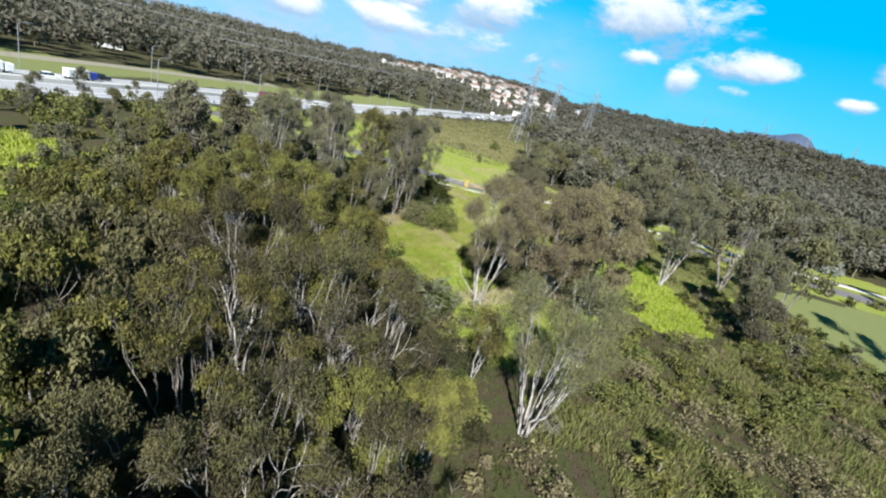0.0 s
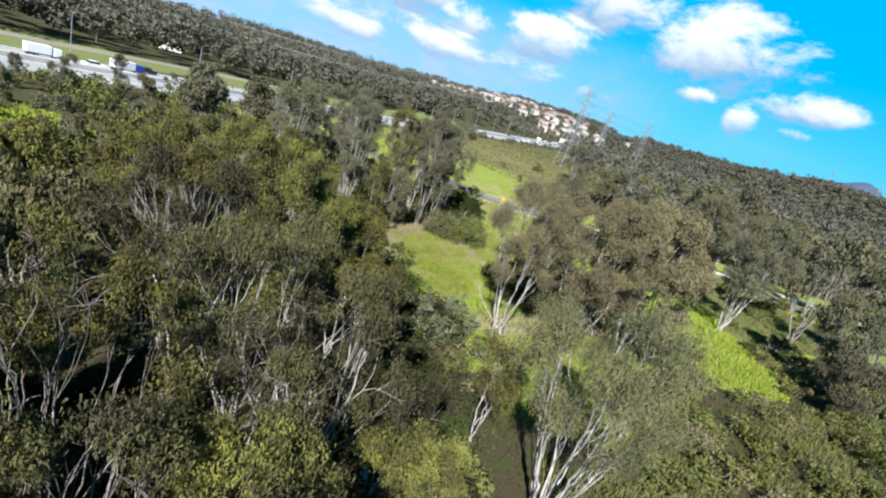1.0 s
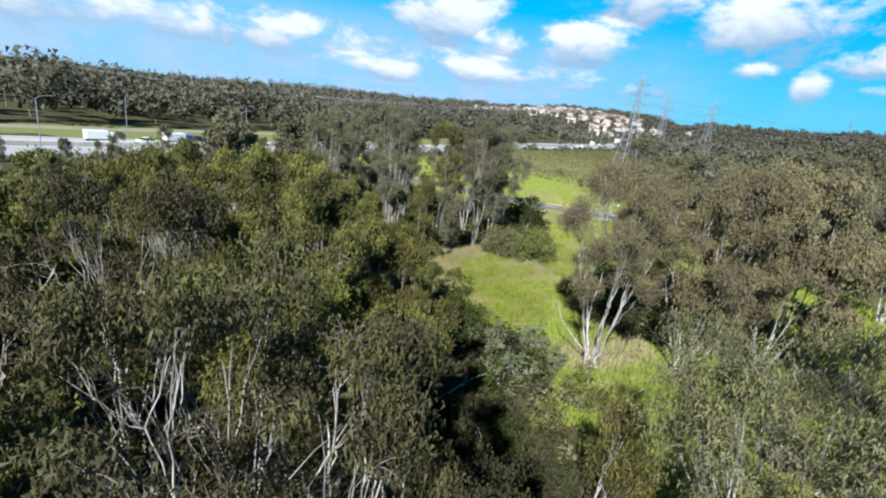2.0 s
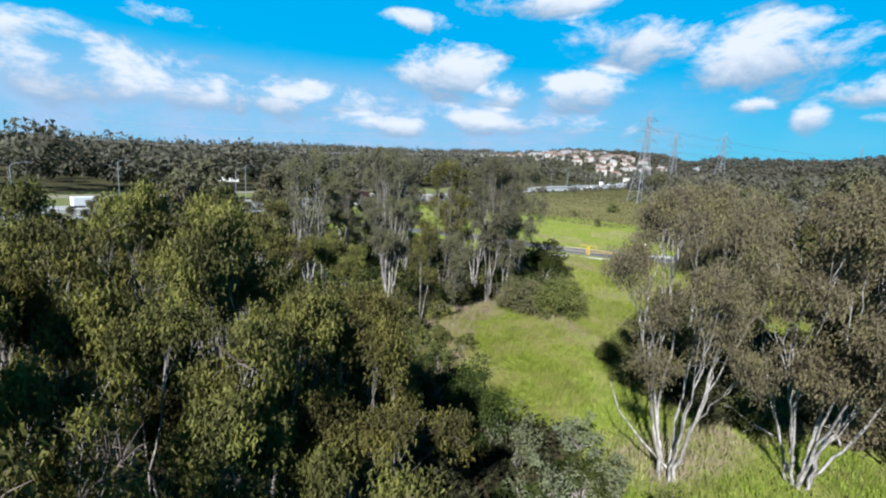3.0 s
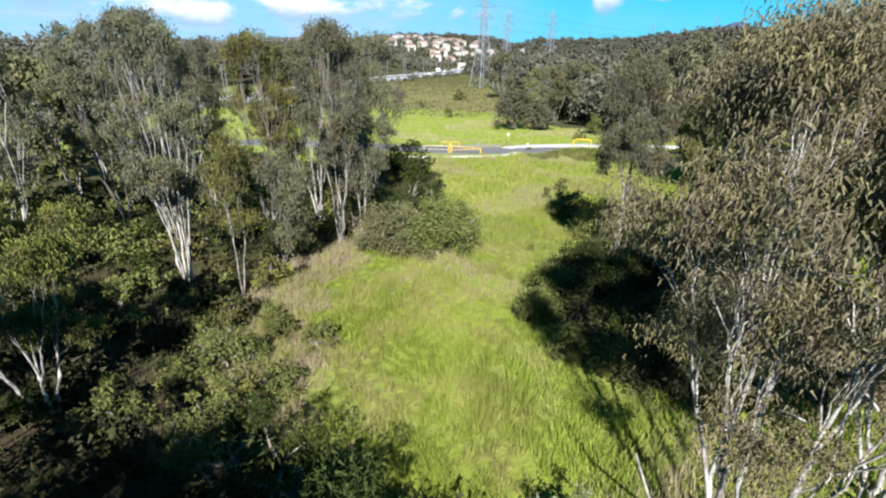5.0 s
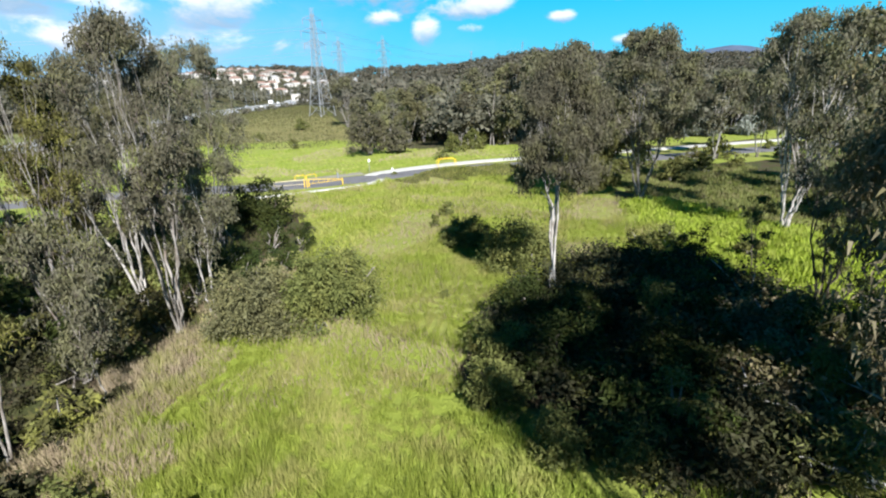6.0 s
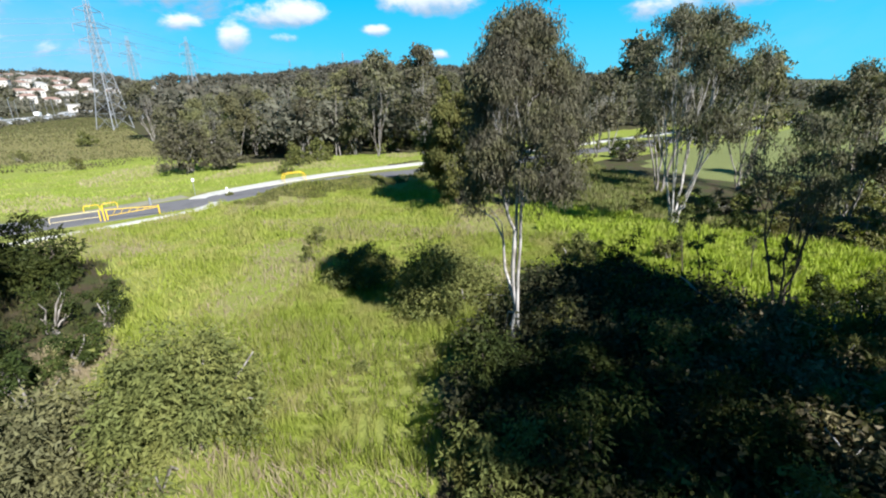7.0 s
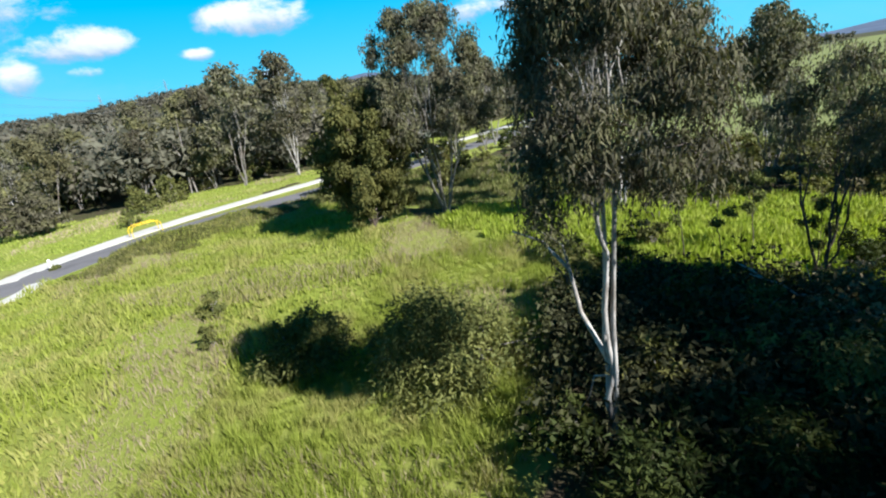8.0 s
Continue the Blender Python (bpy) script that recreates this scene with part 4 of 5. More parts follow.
def undergrowth(x, y, k, s, turn):
    m = stand(x, y, s, turn)
    if k not in shrub_kinds:
        shrub_kinds[k] = bush("understorey_shrub", m, 400 + k, (BUSH_LEAF, GUM_LEAF, BUSH_LEAF, DARK_LEAF, BUSH_LEAF, GREY_LEAF)[k], "leafy understorey shrub of the wood", (3.6, 4.2, 3.0, 3.8, 4.6, 3.4)[k], (3.2, 3.8, 2.4, 3.4, 3.0, 4.0)[k],
                              24, 30, 0.38, 0.18, group="understorey shrubs")
    else:
        twin = copy_thing(shrub_kinds[k], Matrix())
        twin.matrix_basis = m


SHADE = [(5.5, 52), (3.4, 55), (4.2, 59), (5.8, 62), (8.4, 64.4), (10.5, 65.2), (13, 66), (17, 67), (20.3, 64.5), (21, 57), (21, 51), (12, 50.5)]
taken.clear()
for x, y in scatter(26, 7, 25, 50, 67, 2.0, lambda x, y: bool(inside(SHADE, x, y)) and np.hypot(x - 10.5, y - 63.5) > 1.2):
    undergrowth(x, y, int(rng.choice([0, 3, 3, 4])), rng.uniform(0.5, 0.8), rng.uniform(0, 6.28))
for x, y in scatter(80, 9, 64, 8, 72, 2.8, lambda x, y: not (x < 14 and 38 < y) and not (x < 22 and y > 46)):
    undergrowth(x, y, int(rng.integers(6)), rng.uniform(0.6, 1.1), rng.uniform(0, 6.28))
# only the dark-leaved kind below the canopy, standing for shade
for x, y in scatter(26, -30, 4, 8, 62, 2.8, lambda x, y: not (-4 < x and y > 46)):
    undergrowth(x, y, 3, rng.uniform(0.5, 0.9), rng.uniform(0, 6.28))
for x, y in scatter(60, -34, -3, 62, 104, 2.8, lambda x, y: x < -6 - (y - 62) * 0.0):
    undergrowth(x, y, int(rng.choice([0, 1, 3, 3])), rng.uniform(0.6, 1.0), rng.uniform(0, 6.28))
for x, y in scatter(34, 36, 60, 42, 66, 2.2, lambda x, y: np.hypot(x - 34.4, y - 66.8) > 3):
    undergrowth(x, y, int(rng.choice([0, 1, 3, 5])), rng.uniform(0.6, 1.0), rng.uniform(0, 6.28))
for x, y in scatter(45, 40, 110, 80, 140, 4, lambda x, y: True):
    undergrowth(x, y, int(rng.integers(6)), rng.uniform(0.8, 1.2), rng.uniform(0, 6.28))


# ---- far woods ----
def woodland(name, spots, cards, size, low, high, label, spread=(0.24, 0.38), leaf=None, centre=0.62, trunks=0.25):
    """Many far trees in one mesh: crowns of leafy sprays over thin pale trunks."""
    spots = np.asarray(spots, float)
    n = len(spots)
    h = low + (high - low) * rng.uniform(0, 1, n) ** 1.5
    ground_z = terrain(spots[:, 0], spots[:, 1])
    wide = h * rng.uniform(*spread, n)
    lobes = 9
    lobe = unit(rng.normal(size=(n, lobes, 3))) * rng.uniform(0.2, 0.75, (n, lobes, 1))
    lobe = lobe * np.stack([wide, wide, h * 0.26], 1)[:, None] + np.stack([spots[:, 0], spots[:, 1], ground_z + h * centre], 1)[:, None]
    per = cards // lobes
    out = unit(rng.normal(size=(n, lobes, per, 3)))
    place = lobe[:, :, None] + out * (wide * 0.58)[:, None, None, None] * rng.uniform(0.65, 1, (n, lobes, per, 1))
    place = place.reshape(-1, 3)
    head = rng.normal(size=place.shape) if leaf is None else out.reshape(-1, 3) * 0.5 + rng.normal(size=place.shape) * 0.5 + np.array([0, 0, -0.3])
    me = leaf_mesh(name, place, head, size * 1.5, size * 0.9, leaf or FAR_LEAF, rng, unit(out.reshape(-1, 3) + rng.normal(size=place.shape) * 0.45) if leaf is None else None)
    tagged(new(name, me), label, "woodland", kind="stuff")
    if not trunks:
        return
    tubes = Tubes()
    for i in np.flatnonzero(rng.uniform(size=n) < trunks):
        x, y = spots[i]
        tubes.add([(x, y, ground_z[i] - 0.2), (x + rng.normal() * 0.5, y, ground_z[i] + h[i] * 0.45), (x + rng.normal(), y + rng.normal(), ground_z[i] + h[i] * 0.85)], [0.16, 0.11, 0.04], 3)
    tagged(new(name + "_trunks", tubes.mesh(name + "_trunks", GREY_BARK)), "pale slim trunks of a distant wood", "woodland", kind="stuff")


def sow(count, x0, x1, y0, y1, test):
    x, y = rng.uniform(x0, x1, count), rng.uniform(y0, y1, count)
    keep = [(a, b) for a, b in zip(x, y) if test(a, b)]
    return keep


def wild(x, y):
    return free(x, y)


woodland("woodland_east", sow(2200, 30, 330, 100, 420, lambda x, y: wild(x, y) and (y > 190 or x > 130) and (y > path_y(x) + 10) and x > 28 + 0.05 * y), 63, 1.3, 8, 17, "dense olive-grey gum woodland on the flat", (0.28, 0.42), None, 0.6, 0.15)
woodland("woodland_lane", sow(900, 34, 150, 112, 200, lambda x, y: wild(x, y) and y > path_y(x) + 13 and x > 30 + 0.12 * (y - 110)), 108, 0.75, 7, 14, "dense olive gum woodland beyond the lane", (0.26, 0.4), None, 0.55, 0.3)
woodland("woodland_ridge", sow(4600, -160, 1000, 400, 1150, lambda x, y: (x - freeway_x(y) > 25 or y > 830) and y > 300 + 0.25 * x), 45, 2.4, 8, 17, "distant olive-grey forest on the ridge", (0.34, 0.48), None, 0.6, 0)
woodland("woodland_west", sow(800, -330, -40, 60, 330, lambda x, y: x - freeway_x(y) < -46), 144, 1.2, 8, 23, "tall dark gum belt beyond the freeway", (0.3, 0.42), None, 0.58, 0.12)
def suburb(x, y):
    return y > 440 and x > -0.09 * y - 55


woodland("suburb_trees", sow(1900, -150, 130, 400, 900, lambda x, y: x - freeway_x(y) < -20 and suburb(x, y)), 45, 1.4, 4, 9, "olive-green garden trees between the houses", (0.34, 0.5), None, 0.55, 0)
woodland("woodland_hill", sow(1500, -460, 90, 300, 900, lambda x, y: x - freeway_x(y) < -24 and not suburb(x, y)), 108, 1.5, 7, 19, "olive-grey trees over the distant suburb hill", (0.4, 0.55), None, 0.55, 0)
woodland("woodland_verge", sow(2400, -150, 90, 60, 560, lambda x, y: 14 < x - freeway_x(y) < 23), 63, 0.6, 1.2, 3.6, "low bushes along the freeway verge", (0.5, 0.7), None, 0.45, 0)
woodland("woodland_south", sow(1500, 120, 900, -500, 90, lambda x, y: not bool(inside(FIELD, x, y)) and y < path_y(x) - 20), 49, 1.9, 8, 13, "distant trees around the mown field")
woodland("woodland_behind", sow(110, -80, 90, -90, 0, lambda x, y: y < -8), 210, 0.6, 9, 14, "gum woodland stretching away")
woodland("roadside_scrub", sow(420, -95, -29, 12, 104, lambda x, y: wild(x, y) and not bool(inside(LIME_WEST, x, y))), 108, 0.4, 1.5, 4.6, "olive scrub between the wood and the freeway", (0.4, 0.65), BUSH_LEAF, 0.42, 0)


def slope(x, y):
    return wild(x, y) and np.hypot(x - 8.5, y - 26.4) > 2.2 and not bool(inside(SOUTH_GRASS, x, y)) and not (x < 25 and y > 48)


def bands(x, y):
    """Drifts across the slope where one kind of brush gives way to another."""
    return np.sin(0.31 * x + 0.12 * y + 1.3 * np.sin(0.17 * y)) + np.sin(0.27 * y - 0.13 * x + 0.9 * np.sin(0.23 * x))


woodland("slope_brush", sow(1150, 2.5, 75, -8, 60, lambda x, y: slope(x, y) and bands(x, y) > 0.35), 207, 0.18, 0.7, 3.4, "low olive-green brush covering the slope", (0.4, 0.75), BUSH_LEAF, 0.4, 0)
woodland("slope_heath", sow(880, 2.5, 75, -8, 60, lambda x, y: slope(x, y) and bands(x, y) < -0.5), 180, 0.16, 0.5, 2.4, "brownish heath covering the slope", (0.45, 0.8), BROWN_LEAF, 0.4, 0)
# darkened leaf on the shaded side, plain brown where the sun reaches
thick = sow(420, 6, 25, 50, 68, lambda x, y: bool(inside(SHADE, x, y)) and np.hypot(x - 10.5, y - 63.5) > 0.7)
woodland("thicket", [p for p in thick if p[0] < 11.5 or p[1] > 58], 180, 0.14, 1.5, 2.5, "dense thicket of brush, leaf darkened to stand for deep shade", (0.45, 0.75), SHADE_LEAF, 0.42, 0)
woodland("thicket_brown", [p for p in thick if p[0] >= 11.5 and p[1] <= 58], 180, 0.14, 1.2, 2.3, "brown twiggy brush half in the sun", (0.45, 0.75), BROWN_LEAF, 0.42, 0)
# shaded brush in the darkened leaf, sunlit shrubs in the green one
woodland("grove_brush", sow(200, -34, -8, 60, 100, lambda x, y: wild(x, y) and x < -9.5 + 0.12 * (y - 62)), 99, 0.2, 0.8, 2.4, "brush under the grove, leaf darkened for its shade", (0.45, 0.75), SHADE_LEAF, 0.42, 0)
woodland("grove_shrubbery", sow(90, -30, -8, 60, 100, lambda x, y: wild(x, y) and x < -9.5 + 0.12 * (y - 62)), 144, 0.2, 1.2, 3.0, "leafy green shrubs under the grove", (0.45, 0.75), BUSH_LEAF, 0.42, 0)
# carpet of brush with the same shade painted into its leaf
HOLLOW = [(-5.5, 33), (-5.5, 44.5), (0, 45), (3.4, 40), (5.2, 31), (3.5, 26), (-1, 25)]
woodland("hollow_brush", sow(420, -6, 6, 24, 45, lambda x, y: bool(inside(HOLLOW, x, y))), 99, 0.2, 0.5, 1.5, "brush in the bottom of the hollow, leaf darkened for shade", (0.5, 0.8), SHADE_LEAF, 0.42, 0)
# leaf darkened here for the shade below the crowns
woodland("gully_brush", sow(640, -34, 3, -8, 62, lambda x, y: wild(x, y) and not (x > -3 and y > 46)), 117, 0.22, 0.8, 2.6, "low brush under the canopy, leaf darkened for its shade", (0.45, 0.8), SHADE_LEAF, 0.4, 0)


def mountain(name, az0, az1, far, height, seed, label):
    """A far range as a solid ridge of land, seen over the woods."""
    a = np.radians(np.linspace(az0, az1, 60))
    t = np.linspace(0, 1, 60)
    r = np.random.default_rng(seed)
    crest = np.sin(np.pi * t) ** 0.7 * (0.75 + 0.25 * np.sin(t * 9 + seed) + 0.1 * np.sin(t * 23 + seed * 2)) + np.cumsum(r.normal(size=60)) * 0.006
    crest = np.maximum(crest, 0) * height
    rows = []
    for q, k in ((far - 700, 0.0), (far - 300, 0.55), (far, 1.0), (far + 500, 0.5), (far + 900, 0.0)):
        rows.append(np.stack([np.sin(a) * q, np.cos(a) * q, crest * k - 8], 1))
    verts = np.concatenate(rows)
    i, j = np.meshgrid(np.arange(4), np.arange(59), indexing="ij")
    faces = np.stack([i * 60 + j, i * 60 + j + 1, (i + 1) * 60 + j + 1, (i + 1) * 60 + j], -1).reshape(-1, 4)
    tagged(new(name, smooth(sheet(name, verts, faces, RANGE))), label, "hill", kind="structure")


# distance haze is mixed into this forest colour as blue
RANGE = plain("hazed_forest_slope", (0.075, 0.10, 0.16), 0.95, 0.0, 0.3, 0.01)
mountain("backdrop_range", 22, 42, 2900, 215, 3, "wooded hill on the horizon, tinted blue-grey for haze")
mountain("backdrop_range_east", 34, 78, 3300, 215, 5, "wooded range on the horizon, tinted blue-grey for haze")
mountain("backdrop_range_south", 80, 130, 3000, 80, 8, "low wooded range on the horizon, tinted blue-grey for haze")


# ---- dead wood ----
def fallen_branch(x, y, turn, long, seed):
    """A dead branch lying in the brush, with a few broken side shoots."""
    r = np.random.default_rng(seed)
    t = Tubes()
    u = np.linspace(0, 1, 7)
    line = np.stack([u * long, np.cumsum(r.normal(size=7)) * 0.06 * long, 0.25 + 0.5 * u + r.normal(size=7) * 0.05], 1)
    t.add(line, 0.06 * (1 - 0.75 * u), 6)
    for k in range(4):
        i = int(r.integers(1, 6))
        way = unit(np.array([0.7, r.normal(), r.uniform(0.1, 0.9)])) * long * r.uniform(0.2, 0.4)
        t.add(np.stack([line[i], line[i] + way * 0.5 + r.normal(size=3) * 0.05, line[i] + way]), [0.03, 0.02, 0.008], 4)
    ob = new("fallen_branch", t.mesh("fallen_branch", PALE_BARK))
    ob.matrix_basis = Matrix.LocRotScale((x, y, float(terrain(x, y)) + 0.35), Euler((0, -0.12, turn)), (1, 1, 1))
    tagged(ob, "pale dead branch lying in brown brush", "dead branch", "fallen branches")


for i, (x, y, turn, long) in enumerate([(13.2, 51.2, 2.2, 3.6), (15.0, 50.2, 1.7, 3.0), (11.6, 49.6, 2.6, 2.6), (10.2, 53.0, 0.6, 2.4), (17.5, 57.5, 1.1, 3.0), (-3.0, 37.0, 0.8, 3.2), (0.8, 34.0, 2.0, 2.6)]):
    fallen_branch(x, y, turn, long, 700 + i)


# ---- long grass ----
def grass(name, poly, count, high, wide, mat, label, patch=None, gaps=0.8, clump=0.45):
    px, py = [p[0] for p in poly], [p[1] for p in poly]
    x, y = rng.uniform(min(px), max(px), count), rng.uniform(min(py), max(py), count)
    keep = inside(poly, x + 0.9 * np.sin(y * 1.3) + 0.5 * np.sin(y * 3.7 + x), y + 0.9 * np.sin(x * 1.1 + 2) + 0.5 * np.sin(x * 3.1 + y))
    if patch is not None:
        keep &= patch(x, y)
    tuft = np.sin(x * 5.1 + 2 * np.sin(y * 1.7) + 1.5 * np.sin(x * 0.37)) * np.sin(y * 4.3 + 2 * np.sin(x * 2.1) + 1.7 * np.sin(y * 0.43 + 1))
    keep &= tuft > -gaps
    x, y, tuft = x[keep], y[keep], tuft[keep]
    n = len(x)
    # tufts lean together
    lean = np.stack([np.sin(x * 1.3 + np.sin(y * 0.9) * 2), np.cos(y * 1.1 + np.sin(x * 0.7) * 2)], 1) * 0.1 + rng.normal(size=(n, 2)) * 0.3
    tall = high * rng.uniform(0.5, 1.25, n) * (0.8 + 0.35 * np.sin(x * 0.6 + 1.0) * np.sin(y * 0.5)) * (0.95 + clump * tuft)
    a = rng.uniform(0, np.pi, n)
    side = np.stack([np.cos(a), np.sin(a), np.zeros(n)], 1) * (wide * rng.uniform(0.6, 1.4, n))[:, None] * 0.5
    base = np.stack([x, y, terrain(x, y) - 0.03], 1)
    tip = base + np.column_stack([lean * tall[:, None] * 0.9, tall])
    verts = np.stack([base - side, base + side, tip], 1).reshape(-1, 3)
    faces = np.arange(3 * n).reshape(-1, 3)
    tagged(new(name, sheet(name, verts, faces, mat)), label, "grass", kind="stuff")


def drifts(x, y):
    """Broad drifts where the dry grass stands."""
    return np.sin(x * 0.23 + 0.8) * np.sin(y * 0.19 + 1.1) + 0.5 * np.sin(x * 0.61 + y * 0.33)


def tufty(x, y):
    return np.sin(x * 0.35 + np.sin(y * 0.21) * 2.0) + np.sin(y * 0.4 + np.sin(x * 0.3) * 1.7)


near_half = [(-10.5, 55), (-11, 62), (-5, 71), (0, 77), (27, 77), (27, 72), (21, 66), (11, 66), (8.4, 64.6), (5.4, 62), (3.7, 59.5), (2.6, 55.5), (2.0, 52), (2.5, 49), (0, 47.5), (-6.5, 49)]
grass("meadow_grass", near_half, 420000, 0.48, 0.032, GRASS, "long lush green meadow grass", lambda x, y: tufty(x, y) < 1.55, 0.5, 0.75)
grass("meadow_grass", MEADOW, 130000, 0.5, 0.1, GRASS, "long lush green meadow grass", lambda x, y: (y > 76) & (tufty(x, y) < 1.3))
grass("dry_grass", MEADOW, 260000, 0.44, 0.034, STRAW, "tall pinkish-brown dry grass heads", lambda x, y: (tufty(x, y) > 0.8) | (drifts(x, y) > 0.5) | (np.hypot((x + 2.2) / 3.8, (y - 63.6) / 2.0) < 1))
grass("dry_grass", [(-13.5, 51), (-13.5, 64), (-8, 71), (-3, 79), (0, 79), (-4, 70.5), (-7.6, 62), (-6.4, 55), (-7, 50)], 110000, 0.62, 0.04, STRAW, "tall pinkish-brown dry grass along the gully bank")
grass("meadow_weed", MEADOW, 9000, 0.5, 0.16, BUSH_LEAF, "scattered dark green weeds among the grass", lambda x, y: np.sin(x * 2.1) * np.sin(y * 1.7 + x) > 0.86)
grass("meadow_grass", SOUTH_GRASS, 130000, 0.5, 0.045, GRASS, "long lush green meadow grass", lambda x, y: tufty(x, y) < 1.5)
grass("dry_grass", SOUTH_GRASS, 60000, 0.6, 0.04, STRAW, "tall pinkish-brown dry grass heads", lambda x, y: tufty(x, y) > 1.15)
grass("lime_grass", LIME, 60000, 0.6, 0.16, LIME_GRASS, "bright lime-green long grass in the sun")
grass("lime_grass", LIME_WEST, 9000, 0.6, 0.3, LIME_GRASS, "bright lime-green long grass in the sun")
grass("verge_grass", [(-40, 116.5), (14, 114), (30, 115.5), (60, 112.5), (62, 120), (46, 130), (30, 132), (20, 150), (-20, 150)], 70000, 0.3, 0.13, GRASS, "mown green grass beyond the lane")
grass("dry_grass", [(-40, 117), (14, 115), (30, 117), (60, 114), (62, 120), (46, 130), (30, 132), (20, 150), (-20, 150)], 50000, 0.38, 0.16, STRAW, "pale dry grass patches beyond the lane", lambda x, y: tufty(x * 0.6, y * 0.8) > 0.5)
grass("tussock_grass", STRIP, 100000, 0.45, 0.27, SCRUB, "brownish dry tussock grass on the far strip", lambda x, y: y + 0.25 * x + 5 * tufty(x * 0.5, y * 0.6) > 156)
grass("ground_cover", [(15, 101.5), (17, 104.5), (24, 105.8), (34, 103.6), (35, 99), (26, 99)], 40000, 0.4, 0.14, BUSH_LEAF, "dark green low ground cover beside the lane")
grass("scrub_grass", [(-36, 2), (-36, 104), (-3, 101), (2, 90), (-5, 71), (-9.5, 63), (-8, 56), (-2, 48), (4, 49), (11, 66), (20, 66), (21, 56), (23.5, 49.5), (26.5, 46.5), (32, 48), (36, 54), (60, 60), (60, 2)], 100000, 0.5, 0.12, SCRUB, "rough brownish undergrowth of grass and bracken")
grass("meadow_grass", EAST_GRASS, 60000, 0.55, 0.14, SLOPE_GRASS, "long olive-green grass under scattered gums")
grass("slope_grass", [(9, 8), (9, 30), (26, 38), (33, 50), (44, 60), (60, 56), (64, 8)], 170000, 0.6, 0.1, SLOPE_GRASS, "long olive-green grass between the brush on the slope", lambda x, y: np.abs(np.sin(0.31 * x + 0.12 * y + 1.3 * np.sin(0.17 * y)) + np.sin(0.27 * y - 0.13 * x + 0.9 * np.sin(0.23 * x))) < 1.1)


# ---- transmission towers ----
def tower(x, y, turn, scale, label):
    top = new("power_pylon")
    tagged(top, label, "pylon", "power pylons")
    H, legs, bracing = 36.0, [], Tubes()

    def half(z):
        return np.interp(z, [0, 18, 24, 36], [3.4, 1.3, 1.0, 0.35])

    for sx, sy in ((1, 1), (1, -1), (-1, 1), (-1, -1)):
        t = Tubes()
        zs = np.array([-0.3, 9, 18, 24, 36])
        t.add(np.stack([sx * half(zs), sy * half(zs), zs], 1), np.array([0.16, 0.15, 0.13, 0.11, 0.08]), 4)
        part("leg", t.mesh("leg", STEEL), top)
    levels = [0, 4.5, 8.5, 12, 15, 18, 20, 22, 24, 26, 28, 30, 32, 34]
    for z0, z1 in zip(levels, levels[1:]):
        a, b = half(z0), half(z1)
        for p, q in (((-1, -1), (1, -1)), ((1, -1), (1, 1)), ((1, 1), (-1, 1)), ((-1, 1), (-1, -1))):
            bracing.add([(p[0] * a, p[1] * a, z0), (q[0] * b, q[1] * b, z1)], [0.06, 0.06], 3)
            bracing.add([(q[0] * a, q[1] * a, z0), (p[0] * b, p[1] * b, z1)], [0.06, 0.06], 3)
            bracing.add([(p[0] * b, p[1] * b, z1), (q[0] * b, q[1] * b, z1)], [0.05, 0.05], 3)
    part("lattice", bracing.mesh("lattice", STEEL), top)
    for z, reach in ((24.0, 4.6), (28.0, 5.4), (32.0, 4.2)):
        w = half(z)
        for s in (-1, 1):
            arm = Tubes()
            for e in (-1, 1):
                arm.add([(s * w, e * w, z), (s * reach, 0, z + 0.3)], [0.07, 0.05], 3)
                arm.add([(s * w, e * w, z + 1.6), (s * reach, 0, z + 0.3)], [0.06, 0.05], 3)
            arm.add([(s * reach, 0, z + 0.3), (s * reach, 0, z - 1.6)], [0.1, 0.1], 5)
            part("cross_arm", arm.mesh("cross_arm", STEEL), top)
    top.matrix_basis = Matrix.LocRotScale((x, y, float(terrain(x, y))), Euler((0, 0, turn)), (scale,) * 3)
    return top


first = tower(28.3, 231.4, 0.5, 1.02, "tall grey steel lattice power pylon")
second = copy_thing(first, Matrix())
second.matrix_basis = pose(55.5, 319.0, float(terrain(55.5, 319)), 0, 0, 30)
third = copy_thing(first, Matrix())
third.matrix_basis = pose(78.0, 311.0, float(terrain(78, 311)), 0, 0, 30)
for x, y, s in ((480, 800, 0.9), (545, 790, 0.9), (600, 760, 0.85), (395, 830, 0.85), (-300, 150, 1.0)):
    far = copy_thing(first, Matrix())
    far.matrix_basis = Matrix.LocRotScale((x, y, float(terrain(x, y))), Euler((0, 0, 0.6)), (s, s, s))


def wire(a, b, sag, name="power_line"):
    u = np.linspace(0, 1, 24)[:, None]
    pts = np.array(a) * (1 - u) + np.array(b) * u
    pts[:, 2] -= 4 * sag * (u * (1 - u))[:, 0]
    t = Tubes()
    t.add(pts, np.full(24, 0.035), 3)
    tagged(new(name, t.mesh(name, STEEL)), "thin sagging steel power line between pylons", "power line", "power lines")


for z, r in ((22.4, 4.6), (26.4, 5.4), (30.4, 4.2)):
    for s in (-1, 1):
        wire((28.3 + s * r * 0.88, 231.4 + s * r * 0.48, z + 3), (-300 + s * r * 0.8, 150 + s * r * 0.56, z + float(terrain(-300, 150))), 9)
        wire((28.3 + s * r * 0.88, 231.4 + s * r * 0.48, z + 3), (480 + s * r * 0.8, 800, z + float(terrain(480, 800))), 16)


